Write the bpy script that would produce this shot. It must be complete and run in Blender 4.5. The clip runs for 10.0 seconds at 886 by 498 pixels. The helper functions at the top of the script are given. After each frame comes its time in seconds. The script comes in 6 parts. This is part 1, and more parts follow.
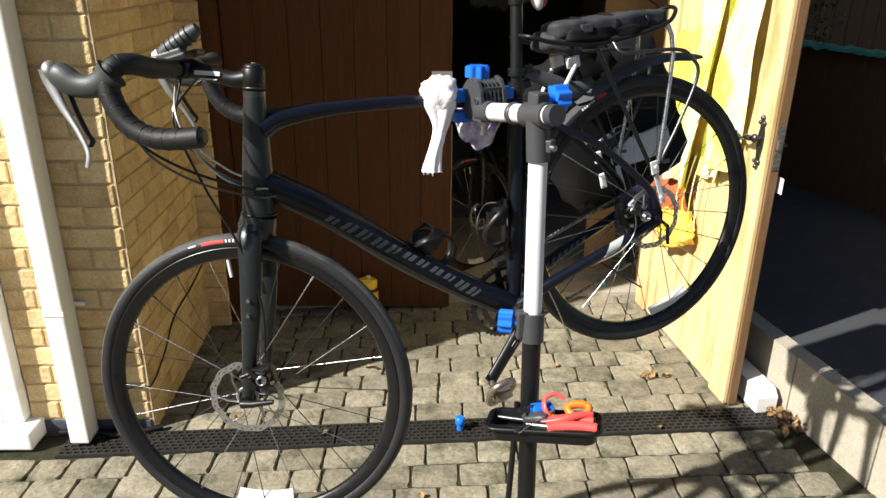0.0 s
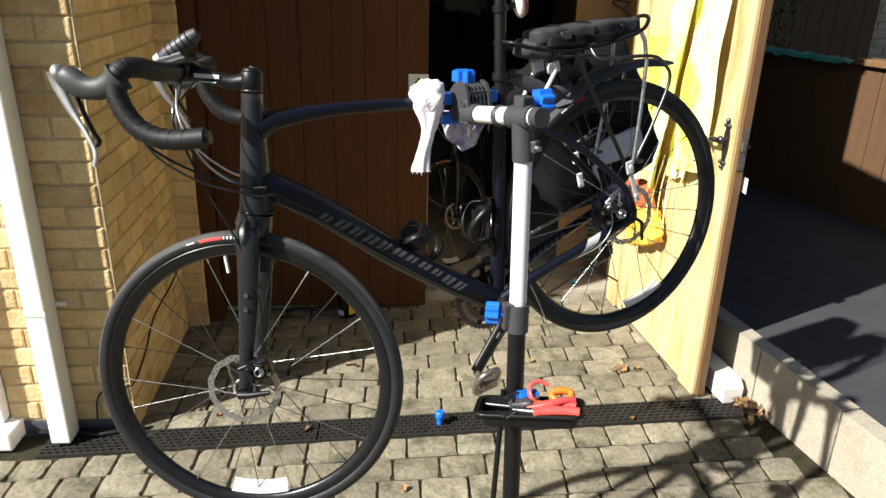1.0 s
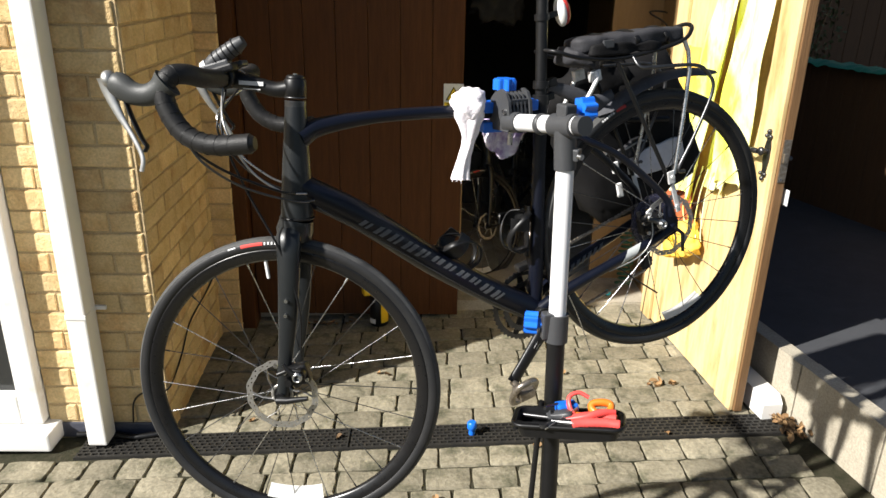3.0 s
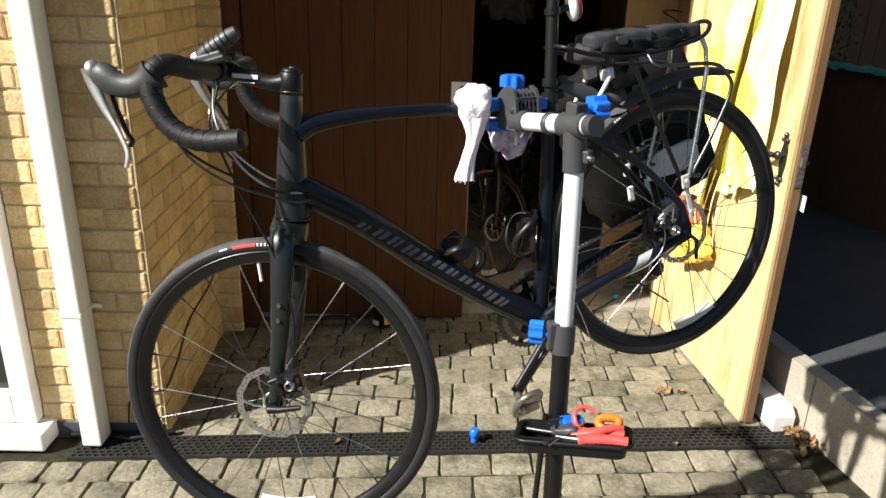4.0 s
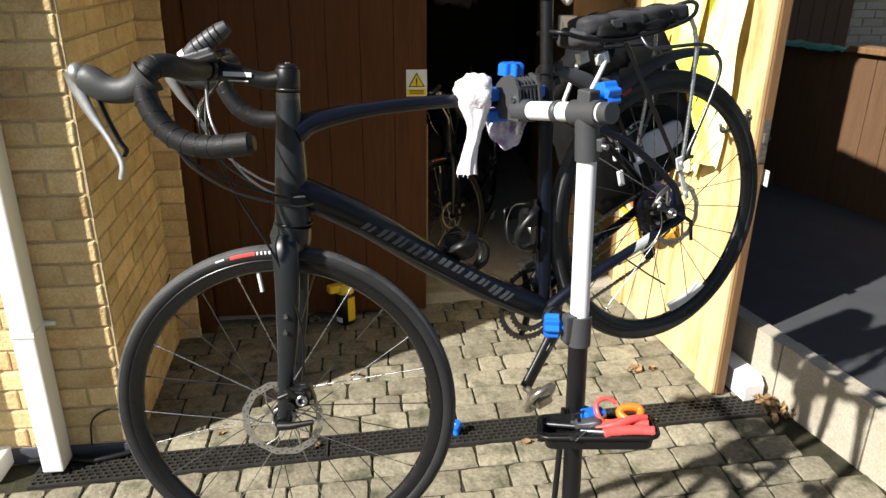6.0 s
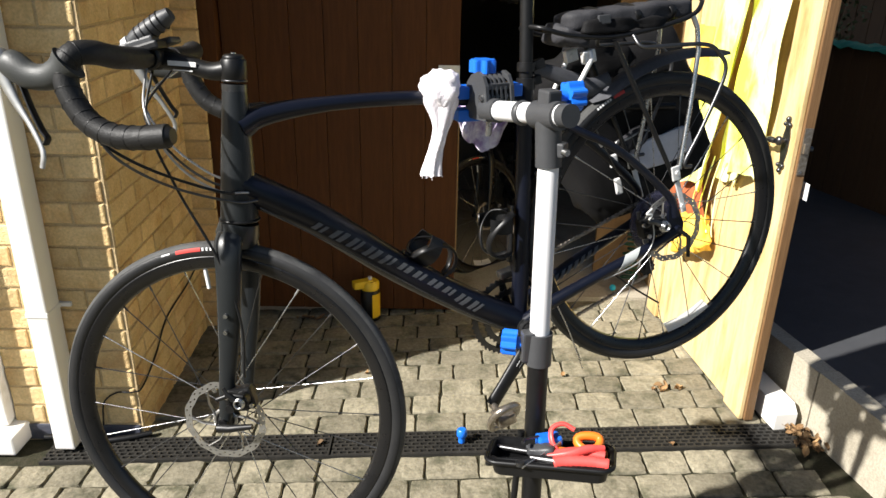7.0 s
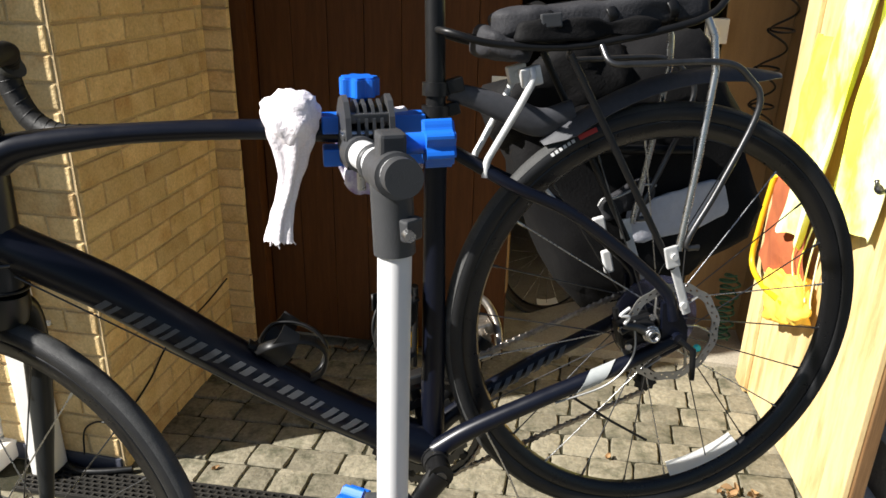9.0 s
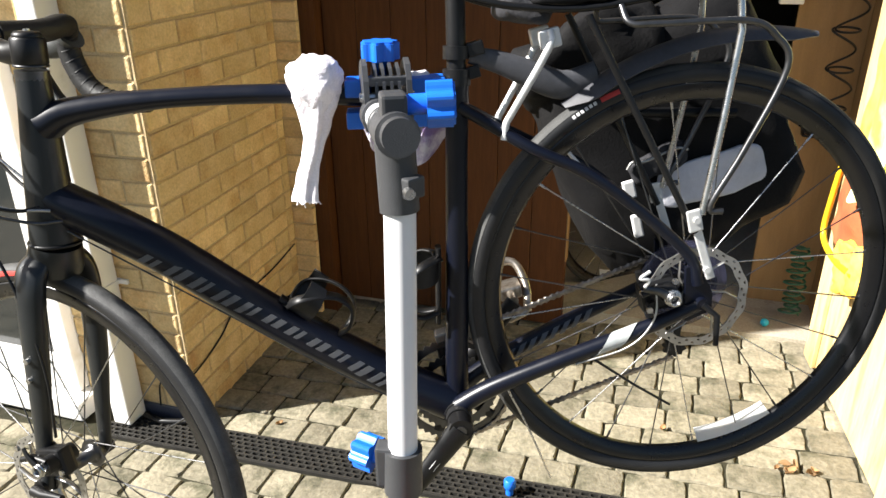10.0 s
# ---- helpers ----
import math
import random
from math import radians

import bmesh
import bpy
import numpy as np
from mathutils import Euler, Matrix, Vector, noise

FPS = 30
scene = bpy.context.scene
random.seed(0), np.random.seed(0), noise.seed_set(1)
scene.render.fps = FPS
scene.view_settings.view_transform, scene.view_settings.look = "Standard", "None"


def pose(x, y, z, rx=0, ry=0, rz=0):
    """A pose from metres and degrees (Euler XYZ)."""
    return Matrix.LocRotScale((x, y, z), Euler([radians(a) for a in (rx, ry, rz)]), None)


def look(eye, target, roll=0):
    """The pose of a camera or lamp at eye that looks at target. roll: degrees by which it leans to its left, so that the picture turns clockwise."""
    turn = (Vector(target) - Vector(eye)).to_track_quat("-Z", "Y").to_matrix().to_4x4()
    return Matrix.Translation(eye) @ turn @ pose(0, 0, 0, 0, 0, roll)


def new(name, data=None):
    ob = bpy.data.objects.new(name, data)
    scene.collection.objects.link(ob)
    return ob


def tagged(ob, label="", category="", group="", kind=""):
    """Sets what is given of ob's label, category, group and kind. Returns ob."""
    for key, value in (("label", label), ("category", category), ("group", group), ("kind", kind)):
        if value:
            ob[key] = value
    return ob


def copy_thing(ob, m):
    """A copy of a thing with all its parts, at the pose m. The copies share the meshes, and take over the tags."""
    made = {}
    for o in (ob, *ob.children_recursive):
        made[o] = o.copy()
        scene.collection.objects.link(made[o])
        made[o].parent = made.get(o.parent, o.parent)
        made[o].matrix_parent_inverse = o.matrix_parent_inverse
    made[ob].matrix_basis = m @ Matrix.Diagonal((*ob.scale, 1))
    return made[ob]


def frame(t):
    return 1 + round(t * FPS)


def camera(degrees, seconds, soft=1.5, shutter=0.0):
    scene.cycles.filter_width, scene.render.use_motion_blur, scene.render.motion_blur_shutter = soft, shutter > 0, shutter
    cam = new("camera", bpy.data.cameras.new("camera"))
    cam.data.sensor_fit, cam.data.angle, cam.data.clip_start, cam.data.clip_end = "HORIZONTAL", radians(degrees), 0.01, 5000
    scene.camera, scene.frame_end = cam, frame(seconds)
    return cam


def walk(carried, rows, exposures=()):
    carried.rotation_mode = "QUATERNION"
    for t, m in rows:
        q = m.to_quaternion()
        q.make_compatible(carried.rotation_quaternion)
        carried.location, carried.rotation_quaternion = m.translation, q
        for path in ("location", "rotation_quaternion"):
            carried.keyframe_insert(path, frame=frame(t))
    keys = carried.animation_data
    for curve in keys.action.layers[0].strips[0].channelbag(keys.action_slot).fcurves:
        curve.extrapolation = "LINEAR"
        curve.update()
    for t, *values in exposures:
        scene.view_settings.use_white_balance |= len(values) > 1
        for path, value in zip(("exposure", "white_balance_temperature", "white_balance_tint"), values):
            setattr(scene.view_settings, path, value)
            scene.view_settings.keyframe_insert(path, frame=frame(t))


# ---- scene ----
cam = camera(63.1, 10.0)
PATH = [
    (0, (0.372, -2.433, 1.753), (0.408, -0.573, 1.02), 0.6),
    (0.5, (0.336, -2.49, 1.76), (0.456, -0.635, 1.021), 1.5),
    (1, (0.324, -2.505, 1.767), (0.449, -0.646, 1.04), 1.3),
    (1.5, (0.316, -2.522, 1.765), (0.407, -0.652, 1.061), 1.3),
    (2, (0.304, -2.521, 1.765), (0.374, -0.647, 1.07), 1.7),
    (2.5, (0.3, -2.509, 1.762), (0.351, -0.636, 1.062), 1.0),
    (4, (0.315, -2.428, 1.743), (0.34, -0.556, 1.04), 1.8),
    (4.5, (0.325, -2.351, 1.728), (0.375, -0.48, 1.023), 2.9),
    (5, (0.21, -2.351, 1.742), (0.375, -0.484, 1.043), 0.4),
    (5.5, (0.151, -2.372, 1.745), (0.355, -0.516, 1.029), -0.1),
    (5.7, (0.144, -2.37, 1.746), (0.399, -0.525, 1.017), 0.4),
    (6.8, (0.342, -2.31, 1.73), (0.356, -0.454, 0.985), 1.3),
    (7, (0.392, -2.292, 1.733), (0.405, -0.437, 0.986), 1.2),
    (7.5, (0.425, -2.195, 1.721), (0.477, -0.34, 0.977), 0.2),
    (8, (0.432, -2.006, 1.716), (0.525, -0.143, 0.994), 1.5),
    (8.5, (0.559, -1.866, 1.69), (0.478, -0.005, 0.963), 1.0),
    (9, (0.769, -1.779, 1.696), (0.405, 0.042, 0.954), 1.2),
    (9.5, (0.822, -1.766, 1.685), (0.317, -0.006, 0.882), 0.8),
    (10, (0.857, -1.788, 1.693), (0.29, -0.052, 0.877), -0.7),
]
walk(cam, [(t, look(eye, target, roll)) for t, eye, target, roll in PATH],
     [(0, 1.0), (2.5, 1.03), (4.5, 0.97), (5.5, 1.03), (7, 1.1), (7.5, 1.03), (8.5, 0.84), (9, 0.98), (9.5, 1.46), (10, 1.62)])
# ---- light ----
SUN_EL, SUN_AZ = 38.0, (0.884, 0.468)
world = bpy.data.worlds.new("sky")
scene.world = world
world.use_nodes = True
wn = world.node_tree
sky = wn.nodes.new("ShaderNodeTexSky")
sky.sky_type, sky.sun_disc = "NISHITA", False
sky.sun_elevation, sky.sun_rotation = radians(SUN_EL), math.atan2(-SUN_AZ[0], -SUN_AZ[1])
wn.links.new(sky.outputs[0], wn.nodes["Background"].inputs[0])
wn.nodes["Background"].inputs[1].default_value = 0.039
sun = new("sun", bpy.data.lights.new("sun", "SUN"))
sun.data.energy, sun.data.angle, sun.data.color = 5.0, radians(0.8), (1.0, 0.965, 0.91)
_c = math.cos(radians(SUN_EL))
sun.matrix_world = look((-6 * SUN_AZ[0] * _c, -6 * SUN_AZ[1] * _c, 6 * math.sin(radians(SUN_EL))), (0, 0, 0))


# ---- materials ----
def mat(name, base, rough=0.6, metal=0.0, second=None, scale=8.0, mix=0.5, bump=0.0, bscale=60.0, fine=0.0, piece=0.0, stretch=(1, 1, 1), coat=0.0,
        stain=None, sscale=2.0, samount=0.0, spec=0.5):
    """Principled surface: two colours mixed by noise, fine grain, relief, a change from piece to piece and large stains."""
    m = bpy.data.materials.new(name)
    m.use_nodes = True
    nt, n = m.node_tree, m.node_tree.nodes
    bs = n["Principled BSDF"]
    bs.inputs["Roughness"].default_value, bs.inputs["Metallic"].default_value = rough, metal
    bs.inputs["Coat Weight"].default_value, bs.inputs["Specular IOR Level"].default_value = coat, spec
    co = n.new("ShaderNodeTexCoord")
    mp = n.new("ShaderNodeMapping")
    mp.inputs["Scale"].default_value = stretch
    nt.links.new(co.outputs["Object"], mp.inputs[0])
    vec = mp.outputs[0]
    if piece:
        info = n.new("ShaderNodeObjectInfo")
        add = n.new("ShaderNodeVectorMath")
        add.operation = "MULTIPLY_ADD"
        add.inputs[1].default_value = (37, 53, 71)
        nt.links.new(info.outputs["Random"], add.inputs[0])
        nt.links.new(vec, add.inputs[2])
        vec = add.outputs[0]

    def noise_at(s, detail=5):
        t = n.new("ShaderNodeTexNoise")
        t.inputs["Scale"].default_value, t.inputs["Detail"].default_value, t.inputs["Roughness"].default_value = s, detail, 0.62
        nt.links.new(vec, t.inputs["Vector"])
        return t.outputs[0]

    def ramp(src, lo, hi):
        r = n.new("ShaderNodeMapRange")
        r.inputs[1].default_value, r.inputs[2].default_value = lo, hi
        nt.links.new(src, r.inputs[0])
        return r.outputs[0]

    def blend(a, b, fac, mode="MIX", k=1.0):
        x = n.new("ShaderNodeMix")
        x.data_type, x.blend_type = "RGBA", mode
        if fac is None:
            x.inputs[0].default_value = k
        else:
            nt.links.new(fac, x.inputs[0])
        for src, sock in ((a, x.inputs[6]), (b, x.inputs[7])):
            if isinstance(src, tuple):
                sock.default_value = (*src, 1)
            else:
                nt.links.new(src, sock)
        return x.outputs[2]

    col = blend(base, second or tuple(c * 0.75 for c in base), ramp(noise_at(scale), 0.5 - mix * 0.5, 0.5 + mix * 0.5))
    if stain:
        col = blend(col, stain, ramp(noise_at(sscale, 6), 0.62 - samount * 0.25, 0.8 - samount * 0.2))
    if fine:
        g = n.new("ShaderNodeMapRange")
        g.inputs[1].default_value, g.inputs[2].default_value = 0.3, 0.7
        g.inputs[3].default_value, g.inputs[4].default_value = 1 - fine, 1 + fine
        nt.links.new(noise_at(bscale * 2), g.inputs[0])
        col = blend(col, g.outputs[0], None, "MULTIPLY")
    if piece:
        g = n.new("ShaderNodeMapRange")
        g.inputs[3].default_value, g.inputs[4].default_value = 1 - piece, 1 + piece
        nt.links.new(info.outputs["Random"], g.inputs[0])
        col = blend(col, g.outputs[0], None, "MULTIPLY")
    nt.links.new(col, bs.inputs["Base Color"])
    rr = n.new("ShaderNodeMapRange")
    rr.inputs[3].default_value, rr.inputs[4].default_value = max(0.03, rough - 0.12), min(1, rough + 0.12)
    nt.links.new(noise_at(scale * 3), rr.inputs[0])
    nt.links.new(rr.outputs[0], bs.inputs["Roughness"])
    if bump:
        b = n.new("ShaderNodeBump")
        b.inputs["Distance"].default_value, b.inputs["Strength"].default_value = bump, 1.0
        nt.links.new(noise_at(bscale), b.inputs["Height"])
        nt.links.new(b.outputs[0], bs.inputs["Normal"])
    return m


SETT = mat("weathered_sett", (0.275, 0.246, 0.178), 0.92, second=(0.17, 0.152, 0.108), scale=8, bump=0.008, bscale=34, fine=0.26, piece=0.22, stain=(0.075, 0.074, 0.046), sscale=9, samount=0.5, spec=0.2)
JOINT = mat("joint_sand_moss", (0.052, 0.045, 0.03), 0.95, second=(0.016, 0.019, 0.009), scale=30, bump=0.004, bscale=120, fine=0.3, spec=0.15)
BRICK = mat("buff_brick", (0.78, 0.6, 0.33), 0.92, second=(0.6, 0.42, 0.19), scale=9, bump=0.007, bscale=55, fine=0.16, piece=0.15, stain=(0.52, 0.31, 0.13), sscale=5, samount=0.42, spec=0.25)
MORTAR = mat("mortar", (0.6, 0.465, 0.27), 0.95, second=(0.48, 0.36, 0.2), scale=30, bump=0.004, bscale=160, fine=0.25, spec=0.2)
BLUEBRICK = mat("blue_engineering_brick", (0.045, 0.05, 0.07), 0.45, second=(0.07, 0.07, 0.085), scale=20, bump=0.001, bscale=90, fine=0.15, piece=0.15)
PVC = mat("white_pvc", (0.82, 0.81, 0.78), 0.35, second=(0.76, 0.74, 0.7), scale=5, stain=(0.6, 0.57, 0.5), sscale=6, samount=0.05)
GLASS_DARK = mat("window_glass", (0.02, 0.025, 0.025), 0.06, second=(0.03, 0.03, 0.03), scale=2)
IRON = mat("black_drain_plastic", (0.015, 0.0145, 0.0135), 0.62, second=(0.034, 0.031, 0.026), scale=18, bump=0.001, bscale=120, spec=0.3)
DARKWOOD = mat("dark_stained_boards", (0.098, 0.037, 0.0115), 0.55, second=(0.064, 0.023, 0.0075), scale=7, stretch=(9, 9, 0.6), bump=0.0008, bscale=12, fine=0.12, spec=0.18)
PLY = mat("pale_varnished_ply", (0.74, 0.585, 0.315), 0.45, second=(0.63, 0.46, 0.21), scale=5, stretch=(5, 5, 0.8), bump=0.0006, bscale=30, fine=0.1, stain=(0.42, 0.28, 0.11), sscale=3.2, samount=0.55)
EDGEWOOD = mat("brown_door_edge", (0.24, 0.135, 0.06), 0.5, second=(0.1, 0.05, 0.02), scale=9, stretch=(22, 22, 0.4), bump=0.001, bscale=30, fine=0.2)
CONCRETE = mat("rough_concrete", (0.42, 0.38, 0.3), 0.9, second=(0.33, 0.29, 0.22), scale=6, bump=0.003, bscale=60, fine=0.2, stain=(0.2, 0.18, 0.13), sscale=4, samount=0.25)
ASPHALT = mat("dark_asphalt", (0.05, 0.052, 0.058), 0.85, second=(0.036, 0.038, 0.043), scale=5, bump=0.0025, bscale=220, fine=0.35)
FENCE = mat("brown_fence_boards", (0.12, 0.06, 0.025), 0.7, second=(0.08, 0.04, 0.017), scale=6, stretch=(7, 7, 0.6), bump=0.001, bscale=30, fine=0.15)
# Near-black base puts the indoor gloom into the wall colour.
INSIDE = mat("garage_gloom_wall", (0.06, 0.048, 0.038), 0.9, second=(0.04, 0.034, 0.027), scale=3, bump=0.002, bscale=60, fine=0.1)
FRAMEBLK = mat("satin_blue_black_frame", (0.0035, 0.005, 0.012), 0.34, second=(0.003, 0.004, 0.009), scale=10, spec=0.35)
FORKGREY = mat("satin_charcoal_fork", (0.0125, 0.0145, 0.0155), 0.36, second=(0.0095, 0.011, 0.0125), scale=10, spec=0.45)
TYRE = mat("tyre_rubber", (0.0105, 0.011, 0.0125), 0.5, second=(0.018, 0.018, 0.0185), scale=30, bump=0.0005, bscale=400, fine=0.15, spec=0.4)
TREAD = mat("dusty_tread_rubber", (0.042, 0.043, 0.043), 0.62, second=(0.075, 0.075, 0.072), scale=22, bump=0.0007, bscale=420, fine=0.35, stain=(0.022, 0.022, 0.023), sscale=14, samount=0.4, spec=0.35)
RIMBLK = mat("black_rim", (0.006, 0.006, 0.007), 0.3, scale=20)
BLACK = mat("matt_black", (0.0065, 0.0065, 0.007), 0.42, scale=20, fine=0.1, spec=0.35)
TAPE = mat("bar_tape", (0.0065, 0.0065, 0.007), 0.55, second=(0.012, 0.0115, 0.011), scale=40, bump=0.0006, bscale=300, fine=0.2, spec=0.4)
HOOD = mat("grey_rubber_hood", (0.03, 0.033, 0.033), 0.5, second=(0.042, 0.044, 0.042), scale=20, bump=0.0004, bscale=400, fine=0.15)
SILVER = mat("brushed_silver", (0.62, 0.62, 0.62), 0.28, 1.0, second=(0.5, 0.5, 0.5), scale=30)
DULLSILVER = mat("dull_aluminium", (0.5, 0.5, 0.49), 0.45, 0.9, second=(0.4, 0.4, 0.39), scale=40)
STEELDARK = mat("dark_steel", (0.12, 0.12, 0.125), 0.35, 0.9, second=(0.07, 0.07, 0.07), scale=40)
CHAINM = mat("oily_chain", (0.5, 0.46, 0.41), 0.32, 0.85, second=(0.2, 0.16, 0.12), scale=90)
WHITEPAINT = mat("white_coated_tube", (0.78, 0.78, 0.79), 0.32, second=(0.72, 0.72, 0.73), scale=12)
GREYPLAST = mat("dark_grey_plastic", (0.05, 0.052, 0.056), 0.45, second=(0.042, 0.043, 0.046), scale=40, bump=0.0003, bscale=500)
BLUEP = mat("blue_plastic", (0.012, 0.16, 0.72), 0.35, second=(0.01, 0.13, 0.62), scale=20)
RAG = mat("white_cotton_rag", (0.87, 0.83, 0.85), 0.95, second=(0.8, 0.74, 0.79), scale=25, bump=0.002, bscale=160, fine=0.08)
RAGPURPLE = mat("lilac_printed_rag", (0.76, 0.71, 0.8), 0.95, second=(0.33, 0.22, 0.46), scale=34, mix=0.2, bump=0.002, bscale=160)
REFLECT = mat("reflective_grey", (0.66, 0.66, 0.72), 0.5, second=(0.52, 0.52, 0.57), scale=10, bump=0.002, bscale=40, fine=0.08)
STICKER = mat("white_sticker", (0.75, 0.75, 0.74), 0.4, second=(0.62, 0.62, 0.62), scale=60)
RED = mat("red_print", (0.55, 0.04, 0.03), 0.5)
PATCH = mat("silver_print", (0.42, 0.44, 0.43), 0.35, second=(0.3, 0.32, 0.32), scale=40)
STRIP = mat("white_film", (0.95, 0.95, 0.94), 0.4, second=(0.8, 0.8, 0.8), scale=50)
_tr = STRIP.node_tree.nodes.new("ShaderNodeBsdfTranslucent")
_tr.inputs[0].default_value = (0.9, 0.9, 0.88, 1)
_mx = STRIP.node_tree.nodes.new("ShaderNodeMixShader")
_mx.inputs[0].default_value = 0.55
_out = next(k for k in STRIP.node_tree.nodes if k.type == "OUTPUT_MATERIAL")
_pb = next(k for k in STRIP.node_tree.nodes if k.type == "BSDF_PRINCIPLED")
STRIP.node_tree.links.new(_pb.outputs[0], _mx.inputs[1])
STRIP.node_tree.links.new(_tr.outputs[0], _mx.inputs[2])
STRIP.node_tree.links.new(_mx.outputs[0], _out.inputs[0])
DISCM = mat("ground_steel", (0.52, 0.51, 0.49), 0.36, 0.85, second=(0.38, 0.37, 0.35), scale=40)
ALLOY = mat("bright_cast_alloy", (0.78, 0.78, 0.77), 0.42, 0.3, second=(0.62, 0.62, 0.61), scale=45, bump=0.0004, bscale=300)
SMOKE = mat("smoky_violet_plastic", (0.09, 0.09, 0.16), 0.25, second=(0.06, 0.06, 0.1), scale=12)
SMOKE.node_tree.nodes["Principled BSDF"].inputs["Alpha"].default_value = 0.45
BAGGREY = mat("faded_black_fabric", (0.022, 0.022, 0.026), 0.7, second=(0.042, 0.042, 0.046), scale=16, bump=0.0009, bscale=220, fine=0.28, spec=0.3)
GREYPRINT = mat("grey_print", (0.1, 0.104, 0.112), 0.35)
FABRIC = mat("black_bag_fabric", (0.006, 0.006, 0.007), 0.75, second=(0.0115, 0.011, 0.011), scale=9, bump=0.0008, bscale=220, fine=0.25, spec=0.15)
# The mottled lighter grey paints a dappled sheen onto black plastic.
GUARD = mat("mudguard_painted_sheen", (0.04, 0.042, 0.05), 0.5, second=(0.075, 0.076, 0.084), scale=9, fine=0.15, spec=0.35)
# Pale streaks put the blown-out sun glare into the yellow cloth colour.
HIVIS = mat("hivis_yellow_painted_glare", (0.92, 0.92, 0.6), 0.75, second=(0.84, 0.86, 0.08), scale=6, mix=0.22, stretch=(1.5, 1, 0.45), bump=0.003, bscale=40)
GOLD = mat("golden_hivis_fabric", (0.9, 0.66, 0.12), 0.8, second=(0.86, 0.5, 0.05), scale=10, mix=0.3, bump=0.002, bscale=50)
RUST = mat("rust_red_fabric", (0.42, 0.12, 0.04), 0.9, second=(0.32, 0.08, 0.03), scale=14, bump=0.0015, bscale=90)
YELLOWP = mat("yellow_plastic", (0.85, 0.55, 0.02), 0.4)
TANWALL = mat("tan_wood_lining", (0.32, 0.195, 0.08), 0.6, second=(0.22, 0.13, 0.052), scale=5, stretch=(5, 5, 0.7), fine=0.1)
CORAL = mat("coral_handle_plastic", (0.78, 0.095, 0.085), 0.4, second=(0.66, 0.07, 0.06), scale=60)
ORANGEP = mat("orange_handle_plastic", (0.85, 0.2, 0.02), 0.4)
SKIN = mat("sign_yellow", (0.85, 0.62, 0.02), 0.5)
LEAF = mat("dry_leaf", (0.3, 0.19, 0.085), 0.8, second=(0.15, 0.075, 0.03), scale=20, piece=0.45)
GREEN = mat("green_tarp", (0.01, 0.16, 0.1), 0.5, second=(0.02, 0.25, 0.15), scale=9, bump=0.004, bscale=30)
HOSE = mat("green_cord", (0.015, 0.09, 0.05), 0.5)
FOLIAGE = mat("shrub_leaf", (0.05, 0.075, 0.025), 0.7, second=(0.1, 0.1, 0.04), scale=15)
FARBRICK = mat("pale_far_brick", (0.5, 0.44, 0.34), 0.9, second=(0.42, 0.36, 0.27), scale=9, fine=0.15, piece=0.12)


